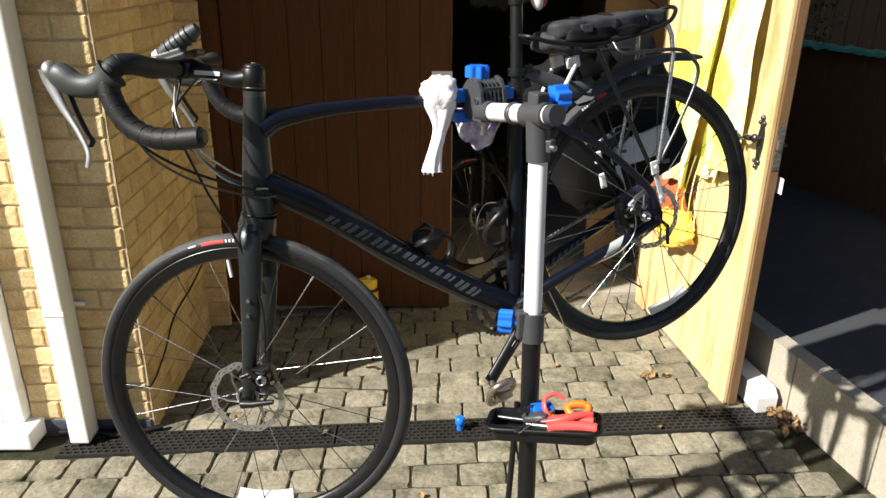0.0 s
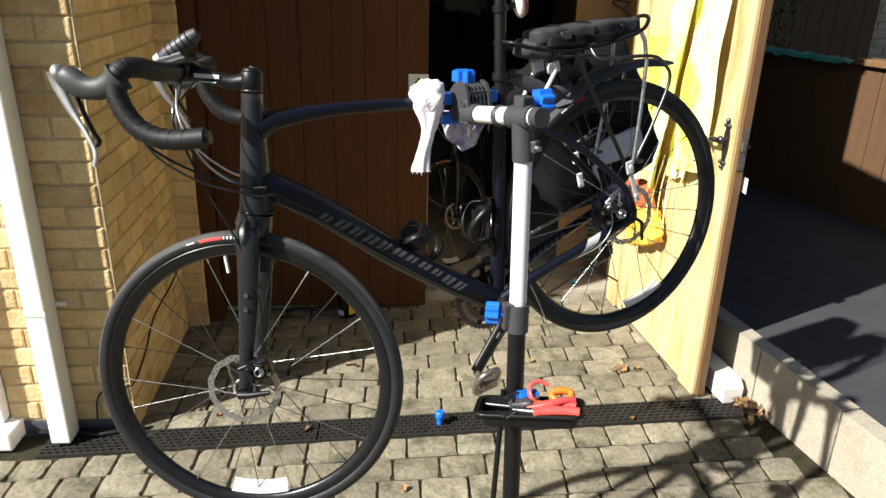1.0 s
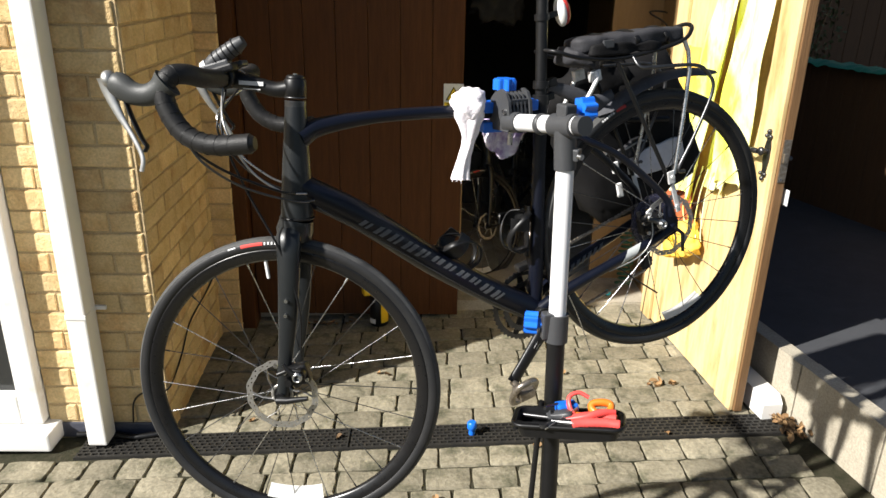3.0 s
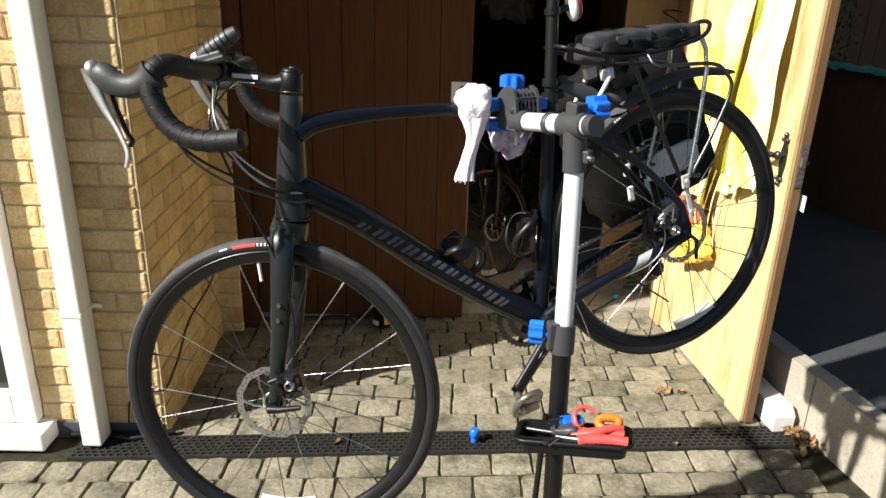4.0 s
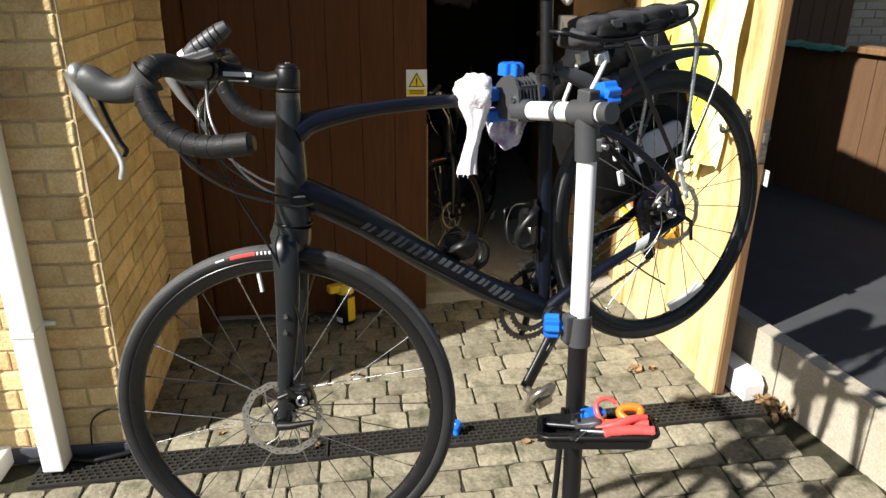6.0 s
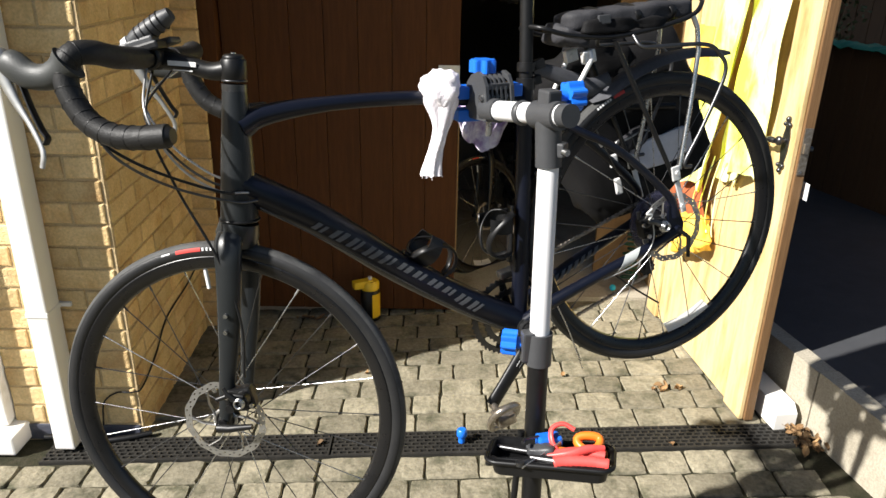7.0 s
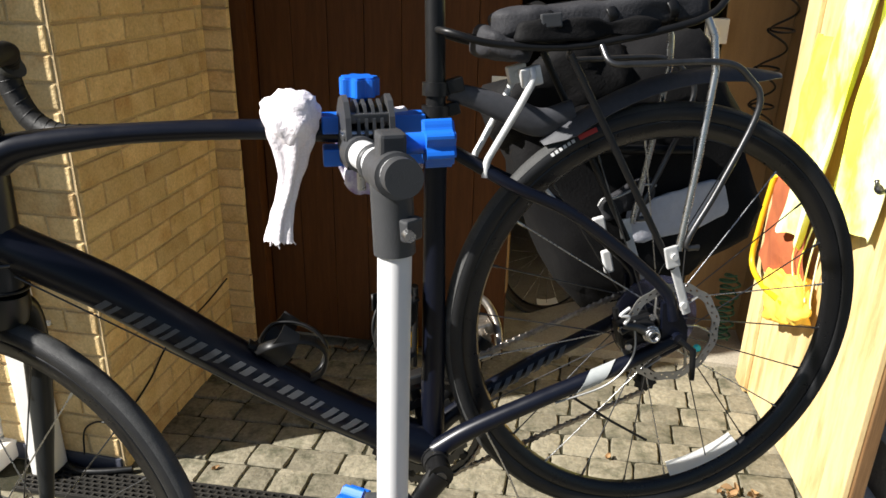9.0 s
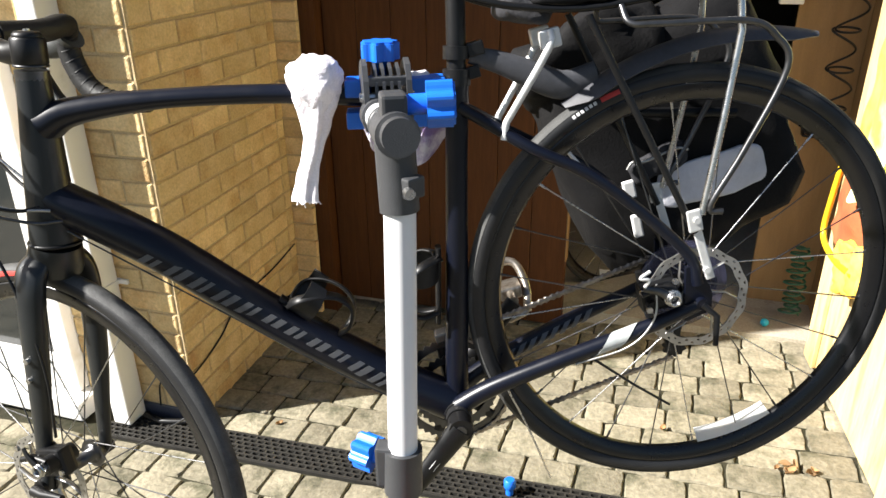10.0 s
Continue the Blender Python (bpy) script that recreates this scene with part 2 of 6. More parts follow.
# ---- mesh building ----
class Shape:
    """Gathers vertices and faces for one mesh."""

    def __init__(self):
        self.v, self.f, self.sm = [], [], []

    def add(self, verts, faces, smooth=False):
        k = len(self.v)
        self.v += [tuple(p) for p in verts]
        self.f += [tuple(i + k for i in q) for q in faces]
        self.sm += [smooth] * len(faces)
        return self

    def box(self, lo, hi, m=None, bevel=0.0):
        bm = bmesh.new()
        bmesh.ops.create_cube(bm, size=1.0)
        for p in bm.verts:
            p.co = Vector([lo[i] + (p.co[i] + 0.5) * (hi[i] - lo[i]) for i in range(3)])
        if bevel:
            bmesh.ops.bevel(bm, geom=bm.edges[:], offset=bevel, segments=2, affect="EDGES", profile=0.6)
        return self.bm(bm, m)

    def bm(self, bm, m=None, smooth=False):
        bm.verts.index_update()
        self.add([(m @ p.co if m else p.co) for p in bm.verts], [[p.index for p in q.verts] for q in bm.faces], smooth)
        bm.free()
        return self

    def tube(self, pts, r, seg=12, closed=False, caps=True, flat=1.0, up=None):
        """A round bar swept along points; r is one radius or one per point; flat squeezes it along its second axis."""
        P = [Vector(p) for p in pts]
        n = len(P)
        R = r if isinstance(r, (list, tuple)) else [r] * n
        T = [(P[(i + 1) % n] - P[i - 1] if closed else P[min(i + 1, n - 1)] - P[max(i - 1, 0)]).normalized() for i in range(n)]
        a = Vector(up) if up else (Vector((0, 0, 1)) if abs(T[0].z) < 0.9 else Vector((1, 0, 0)))
        verts, faces = [], []
        for i in range(n):
            a = (a - T[i] * a.dot(T[i])).normalized()
            b = T[i].cross(a)
            for k in range(seg):
                w = 2 * math.pi * k / seg
                verts.append(P[i] + R[i] * (math.cos(w) * a + flat * math.sin(w) * b))
        for i in range(n if closed else n - 1):
            j = (i + 1) % n
            for k in range(seg):
                l = (k + 1) % seg
                faces.append((i * seg + k, i * seg + l, j * seg + l, j * seg + k))
        self.add(verts, faces, True)
        if caps and not closed:
            self.add(verts[:seg], [tuple(range(seg))[::-1]])
            self.add(verts[-seg:], [tuple(range(seg))])
        return self

    def cyl(self, p, q, r, seg=16, r2=None):
        return self.tube([p, q], [r, r if r2 is None else r2], seg)

    def ring(self, c, n, R, r, seg=64, sub=10, flat=1.0):
        """A ring of mean radius R round c with the axis n; flat stretches its section along the axis."""
        n = Vector(n).normalized()
        a = n.orthogonal().normalized()
        b = n.cross(a)
        c = Vector(c)
        verts, faces = [], []
        for i in range(seg):
            w = 2 * math.pi * i / seg
            d = math.cos(w) * a + math.sin(w) * b
            for k in range(sub):
                u = 2 * math.pi * k / sub
                verts.append(c + d * (R + r * math.cos(u)) + n * (r * flat * math.sin(u)))
        for i in range(seg):
            for k in range(sub):
                j, l = (i + 1) % seg, (k + 1) % sub
                faces.append((i * sub + k, j * sub + k, j * sub + l, i * sub + l))
        return self.add(verts, faces, True)

    def plate(self, outline, depth, m=None, bevel=0.0):
        """A flat outline (2D points) thickened along z by depth."""
        n = len(outline)
        v = [(x, y, 0) for x, y in outline] + [(x, y, depth) for x, y in outline]
        f = [tuple(range(n))[::-1], tuple(range(n, 2 * n))] + [(i, (i + 1) % n, n + (i + 1) % n, n + i) for i in range(n)]
        return self.add([m @ Vector(p) for p in v] if m else v, f)

    def ball(self, c, r, seg=12, m=None):
        bm = bmesh.new()
        bmesh.ops.create_uvsphere(bm, u_segments=seg, v_segments=seg // 2 + 1, radius=1.0)
        s = r if isinstance(r, tuple) else (r, r, r)
        for p in bm.verts:
            p.co = Vector(c) + Vector((p.co.x * s[0], p.co.y * s[1], p.co.z * s[2]))
        return self.bm(bm, m, True)

    def sheet(self, grid, thick=0.0):
        """A sheet from rows of points, given a thickness along its normals."""
        h, w = len(grid), len(grid[0])
        P = [Vector(p) for row in grid for p in row]
        q = [(i * w + k, i * w + k + 1, (i + 1) * w + k + 1, (i + 1) * w + k) for i in range(h - 1) for k in range(w - 1)]
        if not thick:
            return self.add(P, q, True)
        N = [Vector() for _ in P]
        for f in q:
            nn = (P[f[1]] - P[f[0]]).cross(P[f[3]] - P[f[0]])
            for i in f:
                N[i] += nn
        B = [p - x.normalized() * thick for p, x in zip(P, N)]
        k = len(P)
        self.add(P + B, q + [tuple(i + k for i in f[::-1]) for f in q], True)
        rim = [i for i in range(w)] + [i * w + w - 1 for i in range(1, h)] + [(h - 1) * w + i for i in range(w - 2, -1, -1)] + [i * w for i in range(h - 2, 0, -1)]
        return self.add(P + B, [(rim[i], rim[i - 1], rim[i - 1] + k, rim[i] + k) for i in range(len(rim))], True)

    def mesh(self, name, material):
        me = bpy.data.meshes.new(name)
        me.from_pydata(self.v, [], self.f)
        me.polygons.foreach_set("use_smooth", self.sm)
        me.materials.append(material)
        me.update()
        return me


def part(name, shape, material, parent, label=""):
    """Links a shape as one mesh under a thing or a part."""
    ob = new(name, shape.mesh(name, material))
    ob.parent = parent
    return tagged(ob, label)


def thing(name, label, category, m=None, group="", kind=""):
    ob = new(name)
    ob.empty_display_size = 0.05
    if m:
        ob.matrix_basis = m
    return tagged(ob, label, category, group, kind)


def solid(name, shape, material, label, category, group="", kind=""):
    """A thing, or a piece of the setting, that is one mesh."""
    return tagged(new(name, shape.mesh(name, material)), label, category, group, kind)


def curve(pts, n=8):
    """A smooth line through points (Catmull-Rom)."""
    P = [Vector(p) for p in pts]
    P = [P[0] * 2 - P[1]] + P + [P[-1] * 2 - P[-2]]
    out = []
    for i in range(1, len(P) - 2):
        for k in range(n):
            t = k / n
            a, b, c, d = P[i - 1:i + 3]
            out.append(0.5 * (2 * b + (c - a) * t + (2 * a - 5 * b + 4 * c - d) * t * t + (3 * b - a - 3 * c + d) * t ** 3))
    return out + [P[-2]]


def line3(p, q, n=6):
    return [Vector(p).lerp(Vector(q), k / n) for k in range(n + 1)]


SLOPE = 0.048


def gz(x):
    """Height of the paving, which rises gently along x."""
    return SLOPE * x


# ---- setting ----
WALL_Y, CORNER_X, INNER_X, DOOR_Y = 0.08, -0.755, -0.795, 1.0
ground = Shape()
ground.sheet([[(x, y, gz(x) - 0.012 if abs(x) < 4 else gz(math.copysign(4, x)) - 0.012) for x in (-60, -8, -4, -2, 0, 2, 4, 8, 60)] for y in (-60, -8, -3, -1, 1, 3, 8, 60)])
ground = solid("ground", ground, JOINT, "sandy mossy ground between weathered paving setts", "ground", kind="structure")


def prism(poly, z0, z1, s=None):
    """An upright block on a plan outline."""
    s = s or Shape()
    n = len(poly)
    v = [(x, y, z0) for x, y in poly] + [(x, y, z1) for x, y in poly]
    return s.add(v, [tuple(range(n))[::-1], tuple(range(n, 2 * n))] + [(i, (i + 1) % n, n + (i + 1) % n, n + i) for i in range(n)])


TOP = 2.45
# Both walls run unseen up to 5.2 m, added height that shades the door.
wall_front = solid("wall_front", prism([(-1.245, WALL_Y), (CORNER_X, WALL_Y), (INNER_X, DOOR_Y), (INNER_X + 0.105, DOOR_Y), (INNER_X + 0.105, DOOR_Y + 0.25), (-1.245, DOOR_Y + 0.25)], -0.25, 5.2),
                   MORTAR, "buff brick wall beside a garage recess", "wall", kind="structure")
wall_far_left = solid("wall_left", prism([(-5, WALL_Y), (-2.3, WALL_Y), (-2.3, 1.25), (-5, 1.25)], -0.4, 5.2), MORTAR, "buff brick house wall", "wall", kind="structure")

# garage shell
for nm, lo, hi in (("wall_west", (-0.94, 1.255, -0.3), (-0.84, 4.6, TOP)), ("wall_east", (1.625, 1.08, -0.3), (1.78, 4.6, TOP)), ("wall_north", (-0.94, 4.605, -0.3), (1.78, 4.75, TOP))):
    solid(nm, Shape().box(lo, hi), INSIDE, "bare garage wall, gloom put into its near-black colour", "wall", kind="structure")
solid("ceiling", Shape().box((-0.94, 1.05, TOP), (1.78, 4.75, TOP + 0.12)), INSIDE, "garage ceiling, gloom put into its near-black colour", "ceiling", kind="structure")
solid("wall_lintel", Shape().box((-0.69, 1.1, 2.12), (1.62, 1.25, TOP)), INSIDE, "unseen garage lintel over the doors, gloom put into its colour", "wall", kind="structure")
solid("floor", Shape().box((-0.84, 1.16, -0.2), (1.62, 4.6, 0.085)), CONCRETE, "dusty concrete garage floor", "floor", kind="structure")


def boards(lo, hi, n, axis, gap=0.006):
    """n upright boards between two corners, with open joints."""
    w = (hi[axis] - lo[axis]) / n
    for i in range(n):
        a, b = list(lo), list(hi)
        a[axis], b[axis] = lo[axis] + i * w + gap / 2, lo[axis] + (i + 1) * w - gap / 2
        yield a, b


# Unseen block added above the garage to keep sun off shed and fence.
solid("wall_upper", Shape().box((-4.8, 1.26, TOP + 0.125), (1.78, 4.75, 5.2)), MORTAR, "plain unseen block above the garage, added to shade shed and fence", "wall", kind="structure")

# left leaf of the garage door, shut
frame_l = solid("trim", Shape().box((-0.69, 1.03, -0.1), (-0.615, 1.15, 2.12), bevel=0.004), DARKWOOD, "dark stained door frame post", "door frame", kind="structure")
door_left = thing("door_1", "dark brown stained boarded garage door leaf, shut", "door", pose(0, 0, 0), kind="structure")
part("backing", Shape().box((-0.61, 1.115, 0.03), (0.475, 1.14, 2.1)), DARKWOOD, door_left)
for a, b in boards((-0.61, 1.09, 0.03), (0.475, 1.113, 2.1), 7, 0, 0.002):
    part("board", Shape().box(a, b, bevel=0.003), DARKWOOD, door_left)
part("edge_strip", Shape().box((0.4755, 1.088, 0.35), (0.481, 1.14, 1.02)), TANWALL, door_left, "pale worn door edge")

# right leaf, open towards the drive
HINGE, FREE = Vector((1.497, 1.06, 0)), Vector((1.60, 0.085, 0))
leaf_dir = (FREE - HINGE).normalized()
leaf_m = Matrix.Translation((HINGE.x, HINGE.y, 0)) @ Matrix.Rotation(math.atan2(leaf_dir.y, leaf_dir.x), 4, "Z")
LEAF_W = (FREE - HINGE).length
door_right = thing("door_2", "open garage door leaf, pale varnished ply inside, brown edge", "door", leaf_m, kind="structure")
z0 = 0.083
part("inner_panel", Shape().box((0.0, -0.006, z0), (LEAF_W - 0.004, 0.012, 2.1), bevel=0.001), PLY, door_right, "pale varnished plywood")
part("top_rail", Shape().box((0.02, -0.03, 1.95), (LEAF_W - 0.1, -0.0065, 2.08), bevel=0.002), PLY, door_right)
part("lock_stile", Shape().box((LEAF_W - 0.125, -0.024, z0), (LEAF_W + 0.004, -0.0065, 2.1), bevel=0.003), PLY, door_right)
part("hinge_stile", Shape().box((0.0, -0.024, z0), (0.11, -0.0065, 2.1), bevel=0.003), PLY, door_right)
part("edge", Shape().box((LEAF_W - 0.003, -0.0055, z0), (LEAF_W + 0.014, 0.03, 2.1), bevel=0.003), EDGEWOOD, door_right, "brown stained door edge")
for a, b in boards((0.0, 0.0135, z0), (LEAF_W - 0.003, 0.034, 2.1), 8, 0):
    part("board", Shape().box(a, b, bevel=0.003), DARKWOOD, door_right)
solid("trim", Shape().box((1.51, 1.03, -0.05), (1.62, 1.15, 2.12), bevel=0.004), EDGEWOOD, "brown stained door frame post on hinge side", "door frame", kind="structure")

# raised drive on the other side, its retaining kerb and the fence beyond
KA, KB = Vector((1.755, 0.30, 0)), Vector((2.12, -1.75, 0))
kd = (KB - KA).normalized()
kn = Vector((-kd.y, kd.x, 0))
kerb = thing("kerb", "rough weathered concrete retaining kerb along a raised drive", "kerb", kind="structure")
for i in range(6):
    p, q = KA + kd * (i * 0.45 - 0.15), KA + kd * (i * 0.45 + 0.292)
    part("slab", prism([(p.x, p.y), (q.x, q.y), (q.x + kn.x * 0.075, q.y + kn.y * 0.075), (p.x + kn.x * 0.075, p.y + kn.y * 0.075)], -0.1, 0.34 + 0.004 * (i % 2)), CONCRETE, kerb)
a, b = KA + kn * 0.077, KB + kn * 0.077 + kd * 3
raised = Shape().add([(1.79, 1.1, 0.322), (a.x + 0.001, a.y, 0.322), (b.x, b.y, 0.322), (9, -6, 0.36), (9, 9, 0.36), (1.79, 9, 0.322)], [(0, 1, 2, 3, 4, 5)])
solid("road", raised, ASPHALT, "dark asphalt of the raised neighbouring drive", "drive", kind="structure")

fence = thing("fence", "dark brown low boarded fence at the end of the raised drive", "fence", kind="structure")
FA, FB = Vector((2.75, 3.05, 0)), Vector((3.6, 0.3, 0))
fd = (FB - FA).normalized()
fm = Matrix.Translation(FA) @ Matrix.Rotation(math.atan2(fd.y, fd.x), 4, "Z")
for k in range(20):
    part("board", Shape().box((k * 0.145, 0, 0.32), (k * 0.145 + 0.141, 0.02, 1.27), fm, 0.003), FENCE, fence)
part("rail", Shape().box((0, 0.021, 1.15), (2.9, 0.06, 1.25), fm), FENCE, fence)

# downpipe and window on the front wall
pipe = thing("downpipe", "white square plastic downpipe on a buff brick wall", "downpipe", pose(0, 0, 0))
part("pipe", Shape().box((-1.052, -0.03, -0.03), (-0.977, 0.062, 2.4), bevel=0.006), PVC, pipe)
for z in (0.54, 1.69):
    part("bracket", Shape().box((-1.0545, -0.0325, z - 0.009), (-0.9745, 0.079, z + 0.009), bevel=0.002).box((-0.975, 0.062, z - 0.008), (-0.94, 0.076, z + 0.008), bevel=0.002), PVC, pipe)
win = thing("window_1", "white plastic window frame with dark glass and sill", "window", kind="structure")
part("window_frame", Shape().box((-1.335, 0.03, 0.03), (-1.25, 0.13, 2.3), bevel=0.006).box((-2.3, 0.03, 0.03), (-1.336, 0.13, 0.16), bevel=0.006), PVC, win)
part("pane", Shape().box((-2.3, 0.075, 0.161), (-1.336, 0.085, 2.3)), GLASS_DARK, win)
part("window_sill", Shape().box((-2.35, -0.04, -0.055), (-1.2, 0.1, 0.025), bevel=0.008), PVC, win)
# Raised to 5.2 m out of view, to block sun above the window.
solid("wall_window", Shape().box((-2.3, 0.5, -0.3), (-1.25, 0.6, 5.2)), INSIDE, "tall near-black wall added behind the window, gloom put into its colour", "wall", kind="structure")


# ---- bicycle, nose down in the stand; x forward, y to its left, z up ----
bF = Vector((-0.89129, -0.38044, -0.24672)).normalized()
bL = Vector((0.37001, -0.92473, 0.08923))
bL = (bL - bF * bL.dot(bF)).normalized()
bU = bF.cross(bL)
bO = Vector((0.8992, -0.7124, 1.1838))
BIKE = Matrix((bF, bL, bU)).transposed().to_4x4()
BIKE.translation = bO
bike = thing("bicycle", "dark blue-black drop-bar road bicycle clamped nose-down in a repair stand", "bicycle", BIKE)

HEAD_T, HEAD_B = Vector((0.805, 0, 0.565)), Vector((0.884, 0, 0.315))
STEER = Matrix.Translation(HEAD_B) @ Matrix.Rotation(radians(-27.5), 4, (HEAD_T - HEAD_B).normalized()) @ Matrix.Translation(-HEAD_B)
R_HUB, F_HUB = Vector((0, 0, -0.01)), Vector((1.02, 0, -0.03))
R_OUT = 0.3415


def steered(ob):
    ob.matrix_basis = STEER @ ob.matrix_basis
    return ob


def wheel(hub, turn, rotor_y, rear):
    w = new("wheel")
    w.empty_display_size = 0.05
    w.parent = bike
    w.matrix_basis = Matrix.Translation(hub)
    ax = (0, 1, 0)
    part("tyre", Shape().ring((0, 0, 0), ax, R_OUT - 0.0155, 0.0155, 128, 14, 1.0), TYRE, w, "worn black slick road tyre")
    sec = [radians(a) for a in (-58, -40, -20, 0, 20, 40, 58)]
    part("tread", Shape().sheet([[((R_OUT - 0.0155 + 0.0159 * math.cos(u)) * math.cos(v), 0.0159 * math.sin(u), (R_OUT - 0.0155 + 0.0159 * math.cos(u)) * math.sin(v)) for u in sec] for v in [2 * math.pi * i / 128 for i in range(129)]]), TREAD, w, "dusty grey worn tread")
    rim = Shape()
    prof = [(0.3125, -0.0115), (0.3155, -0.0115), (0.3155, 0.0115), (0.3125, 0.0115), (0.294, 0.0085), (0.2885, 0.0), (0.294, -0.0085)]
    n, k = 128, len(prof)
    verts = [(r * math.cos(2 * math.pi * i / n), y, r * math.sin(2 * math.pi * i / n)) for i in range(n) for r, y in prof]
    rim.add(verts, [(i * k + j, i * k + (j + 1) % k, ((i + 1) % n) * k + (j + 1) % k, ((i + 1) % n) * k + j) for i in range(n) for j in range(k)], True)
    part("rim", rim, RIMBLK, w, "black alloy rim")
    part("hub", Shape().tube([(0, y, 0) for y in (-0.05, -0.045, -0.045, -0.03, -0.03, 0.03, 0.03, 0.047, 0.047, 0.05)], [0.011, 0.011, 0.017, 0.017, 0.011, 0.011, 0.019, 0.019, 0.011, 0.011], 24), STEELDARK, w)
    for y in (-0.034, 0.032):
        part("hub_flange", Shape().cyl((0, y - 0.002, 0), (0, y + 0.002, 0), 0.0245, 24), STEELDARK, w)
    for i in range(24):
        side = 1 if i % 2 else -1
        w0 = 2 * math.pi * (i / 24) + turn
        off = 1.1 * (1 if (i // 2) % 2 else -1)
        p = (0.022 * math.cos(w0 + off), side * 0.033, 0.022 * math.sin(w0 + off))
        q = (0.291 * math.cos(w0), side * 0.002, 0.291 * math.sin(w0))
        sp = Shape().tube([p, q], 0.0011, 6)
        sp.tube([Vector(q).lerp(Vector(p), 0.045), q], 0.002, 6)
        part("spoke", sp, SILVER if i % 3 == 0 else STEELDARK, w)
    # brake disc: drilled wavy ring on a spider
    rot = Shape()
    n = 96
    ro = [0.0795 + 0.0013 * math.cos(12 * 2 * math.pi * i / n) for i in range(n)]
    ri = [0.0665 + 0.0010 * math.cos(12 * 2 * math.pi * i / n) for i in range(n)]
    for y0 in (rotor_y,):
        for u0, u1, open_at in ((0.0, 0.22, 9), (0.22, 0.42, 1), (0.42, 0.58, 9), (0.58, 0.8, 3), (0.8, 1.0, 9)):
            v, f = [], []
            for i in range(n):
                c, s = math.cos(2 * math.pi * i / n), math.sin(2 * math.pi * i / n)
                a, b = ri[i] + (ro[i] - ri[i]) * u1, ri[i] + (ro[i] - ri[i]) * u0
                v += [(a * c, y0, a * s), (b * c, y0, b * s), (a * c, y0 + 0.002, a * s), (b * c, y0 + 0.002, b * s)]
            for i in range(n):
                a, b = 4 * i, 4 * ((i + 1) % n)
                if i % 4 != open_at:
                    f += [(a, b, b + 1, a + 1), (a + 3, b + 3, b + 2, a + 2), (a + 2, b + 2, b, a), (a + 1, b + 1, b + 3, a + 3)]
            rot.add(v, f)
        for i in range(6):
            w0 = 2 * math.pi * i / 6 + 0.2
            rot.tube([(0.02 * math.cos(w0 - 0.5), y0 + 0.001, 0.02 * math.sin(w0 - 0.5)), (0.045 * math.cos(w0 - 0.12), y0 + 0.001, 0.045 * math.sin(w0 - 0.12)), (0.067 * math.cos(w0 + 0.12), y0 + 0.001, 0.067 * math.sin(w0 + 0.12))], [0.005, 0.004, 0.004], 6, flat=0.3, up=ax)
        rot.ring((0, y0 + 0.001, 0), ax, 0.021, 0.004, 32, 6, 0.4)
    part("brake_disc", rot, DISCM, w, "drilled steel brake disc")
    return w


rear = wheel(R_HUB, 0.1, 0.047, True)
front = steered(wheel(F_HUB, 0.0, 0.047, False))


def band(r0, r1, a0, a1, y, n=14):
    """A curved strip on the flank of a wheel, between two radii and two angles."""
    g = [[(r * math.cos(radians(a0 + (a1 - a0) * i / n)), y - 0.016 * j, r * math.sin(radians(a0 + (a1 - a0) * i / n))) for i in range(n + 1)] for j, r in enumerate((r0, r1))]
    return Shape().sheet(g, 0.0012)


# tyre markings stand a hair proud of the flank
def flank(a0, a1, lo, hi, n=16):
    """A strip laid on the round flank of a tyre; lo and hi are angles in its section."""
    R, r = R_OUT - 0.0155, 0.0160
    return Shape().sheet([[((R + r * math.cos(radians(u))) * math.cos(radians(a0 + (a1 - a0) * i / n)), r * math.sin(radians(u)), (R + r * math.cos(radians(u))) * math.sin(radians(a0 + (a1 - a0) * i / n))) for i in range(n + 1)] for u in (lo, (lo + hi) / 2, hi)])


part("tyre_print", flank(91, 99.5, 62, 88), RED, front, "red printed patch on tyre")
for k in range(6):
    part("tyre_print", flank(100.3 - 9 + 9.3 + k * 1.35 - 0.6, 101.0 + k * 1.35 - 0.4, 64, 86, 3), STICKER, front)
part("tyre_print", flank(86, 89, 66, 76, 4), STICKER, front)
part("tyre_print", flank(77, 82, 62, 88), RED, rear, "red printed patch on tyre")
for k in range(6):
    part("tyre_print", flank(69 + k * 1.2, 69.8 + k * 1.2, 66, 84, 3), STICKER, rear)
part("reflector_strip", band(0.284, 0.266, -85, -111, 0.012), STRIP, rear, "white reflective strip on the wheel flank")
part("reflector_strip", band(0.284, 0.257, -62, -89, 0.012), STRIP, front, "white reflective strip on the wheel flank")
part("valve", Shape().cyl((0.25 * math.cos(1.72), 0, 0.25 * math.sin(1.72)), (0.29 * math.cos(1.72), 0, 0.29 * math.sin(1.72)), 0.004, 8), STICKER, front)
part("valve", Shape().cyl((0.25 * math.cos(1.1), 0, 0.25 * math.sin(1.1)), (0.29 * math.cos(1.1), 0, 0.29 * math.sin(1.1)), 0.003, 8), STICKER, rear)

# frame tubes
BB = Vector((0.395, 0, -0.105))
part("head_tube", Shape().tube([HEAD_T + Vector((0.004, 0, -0.012)), HEAD_T.lerp(HEAD_B, 0.2), HEAD_T.lerp(HEAD_B, 0.5), HEAD_T.lerp(HEAD_B, 0.93)], [0.021, 0.0235, 0.0285, 0.034], 22), FORKGREY, bike)
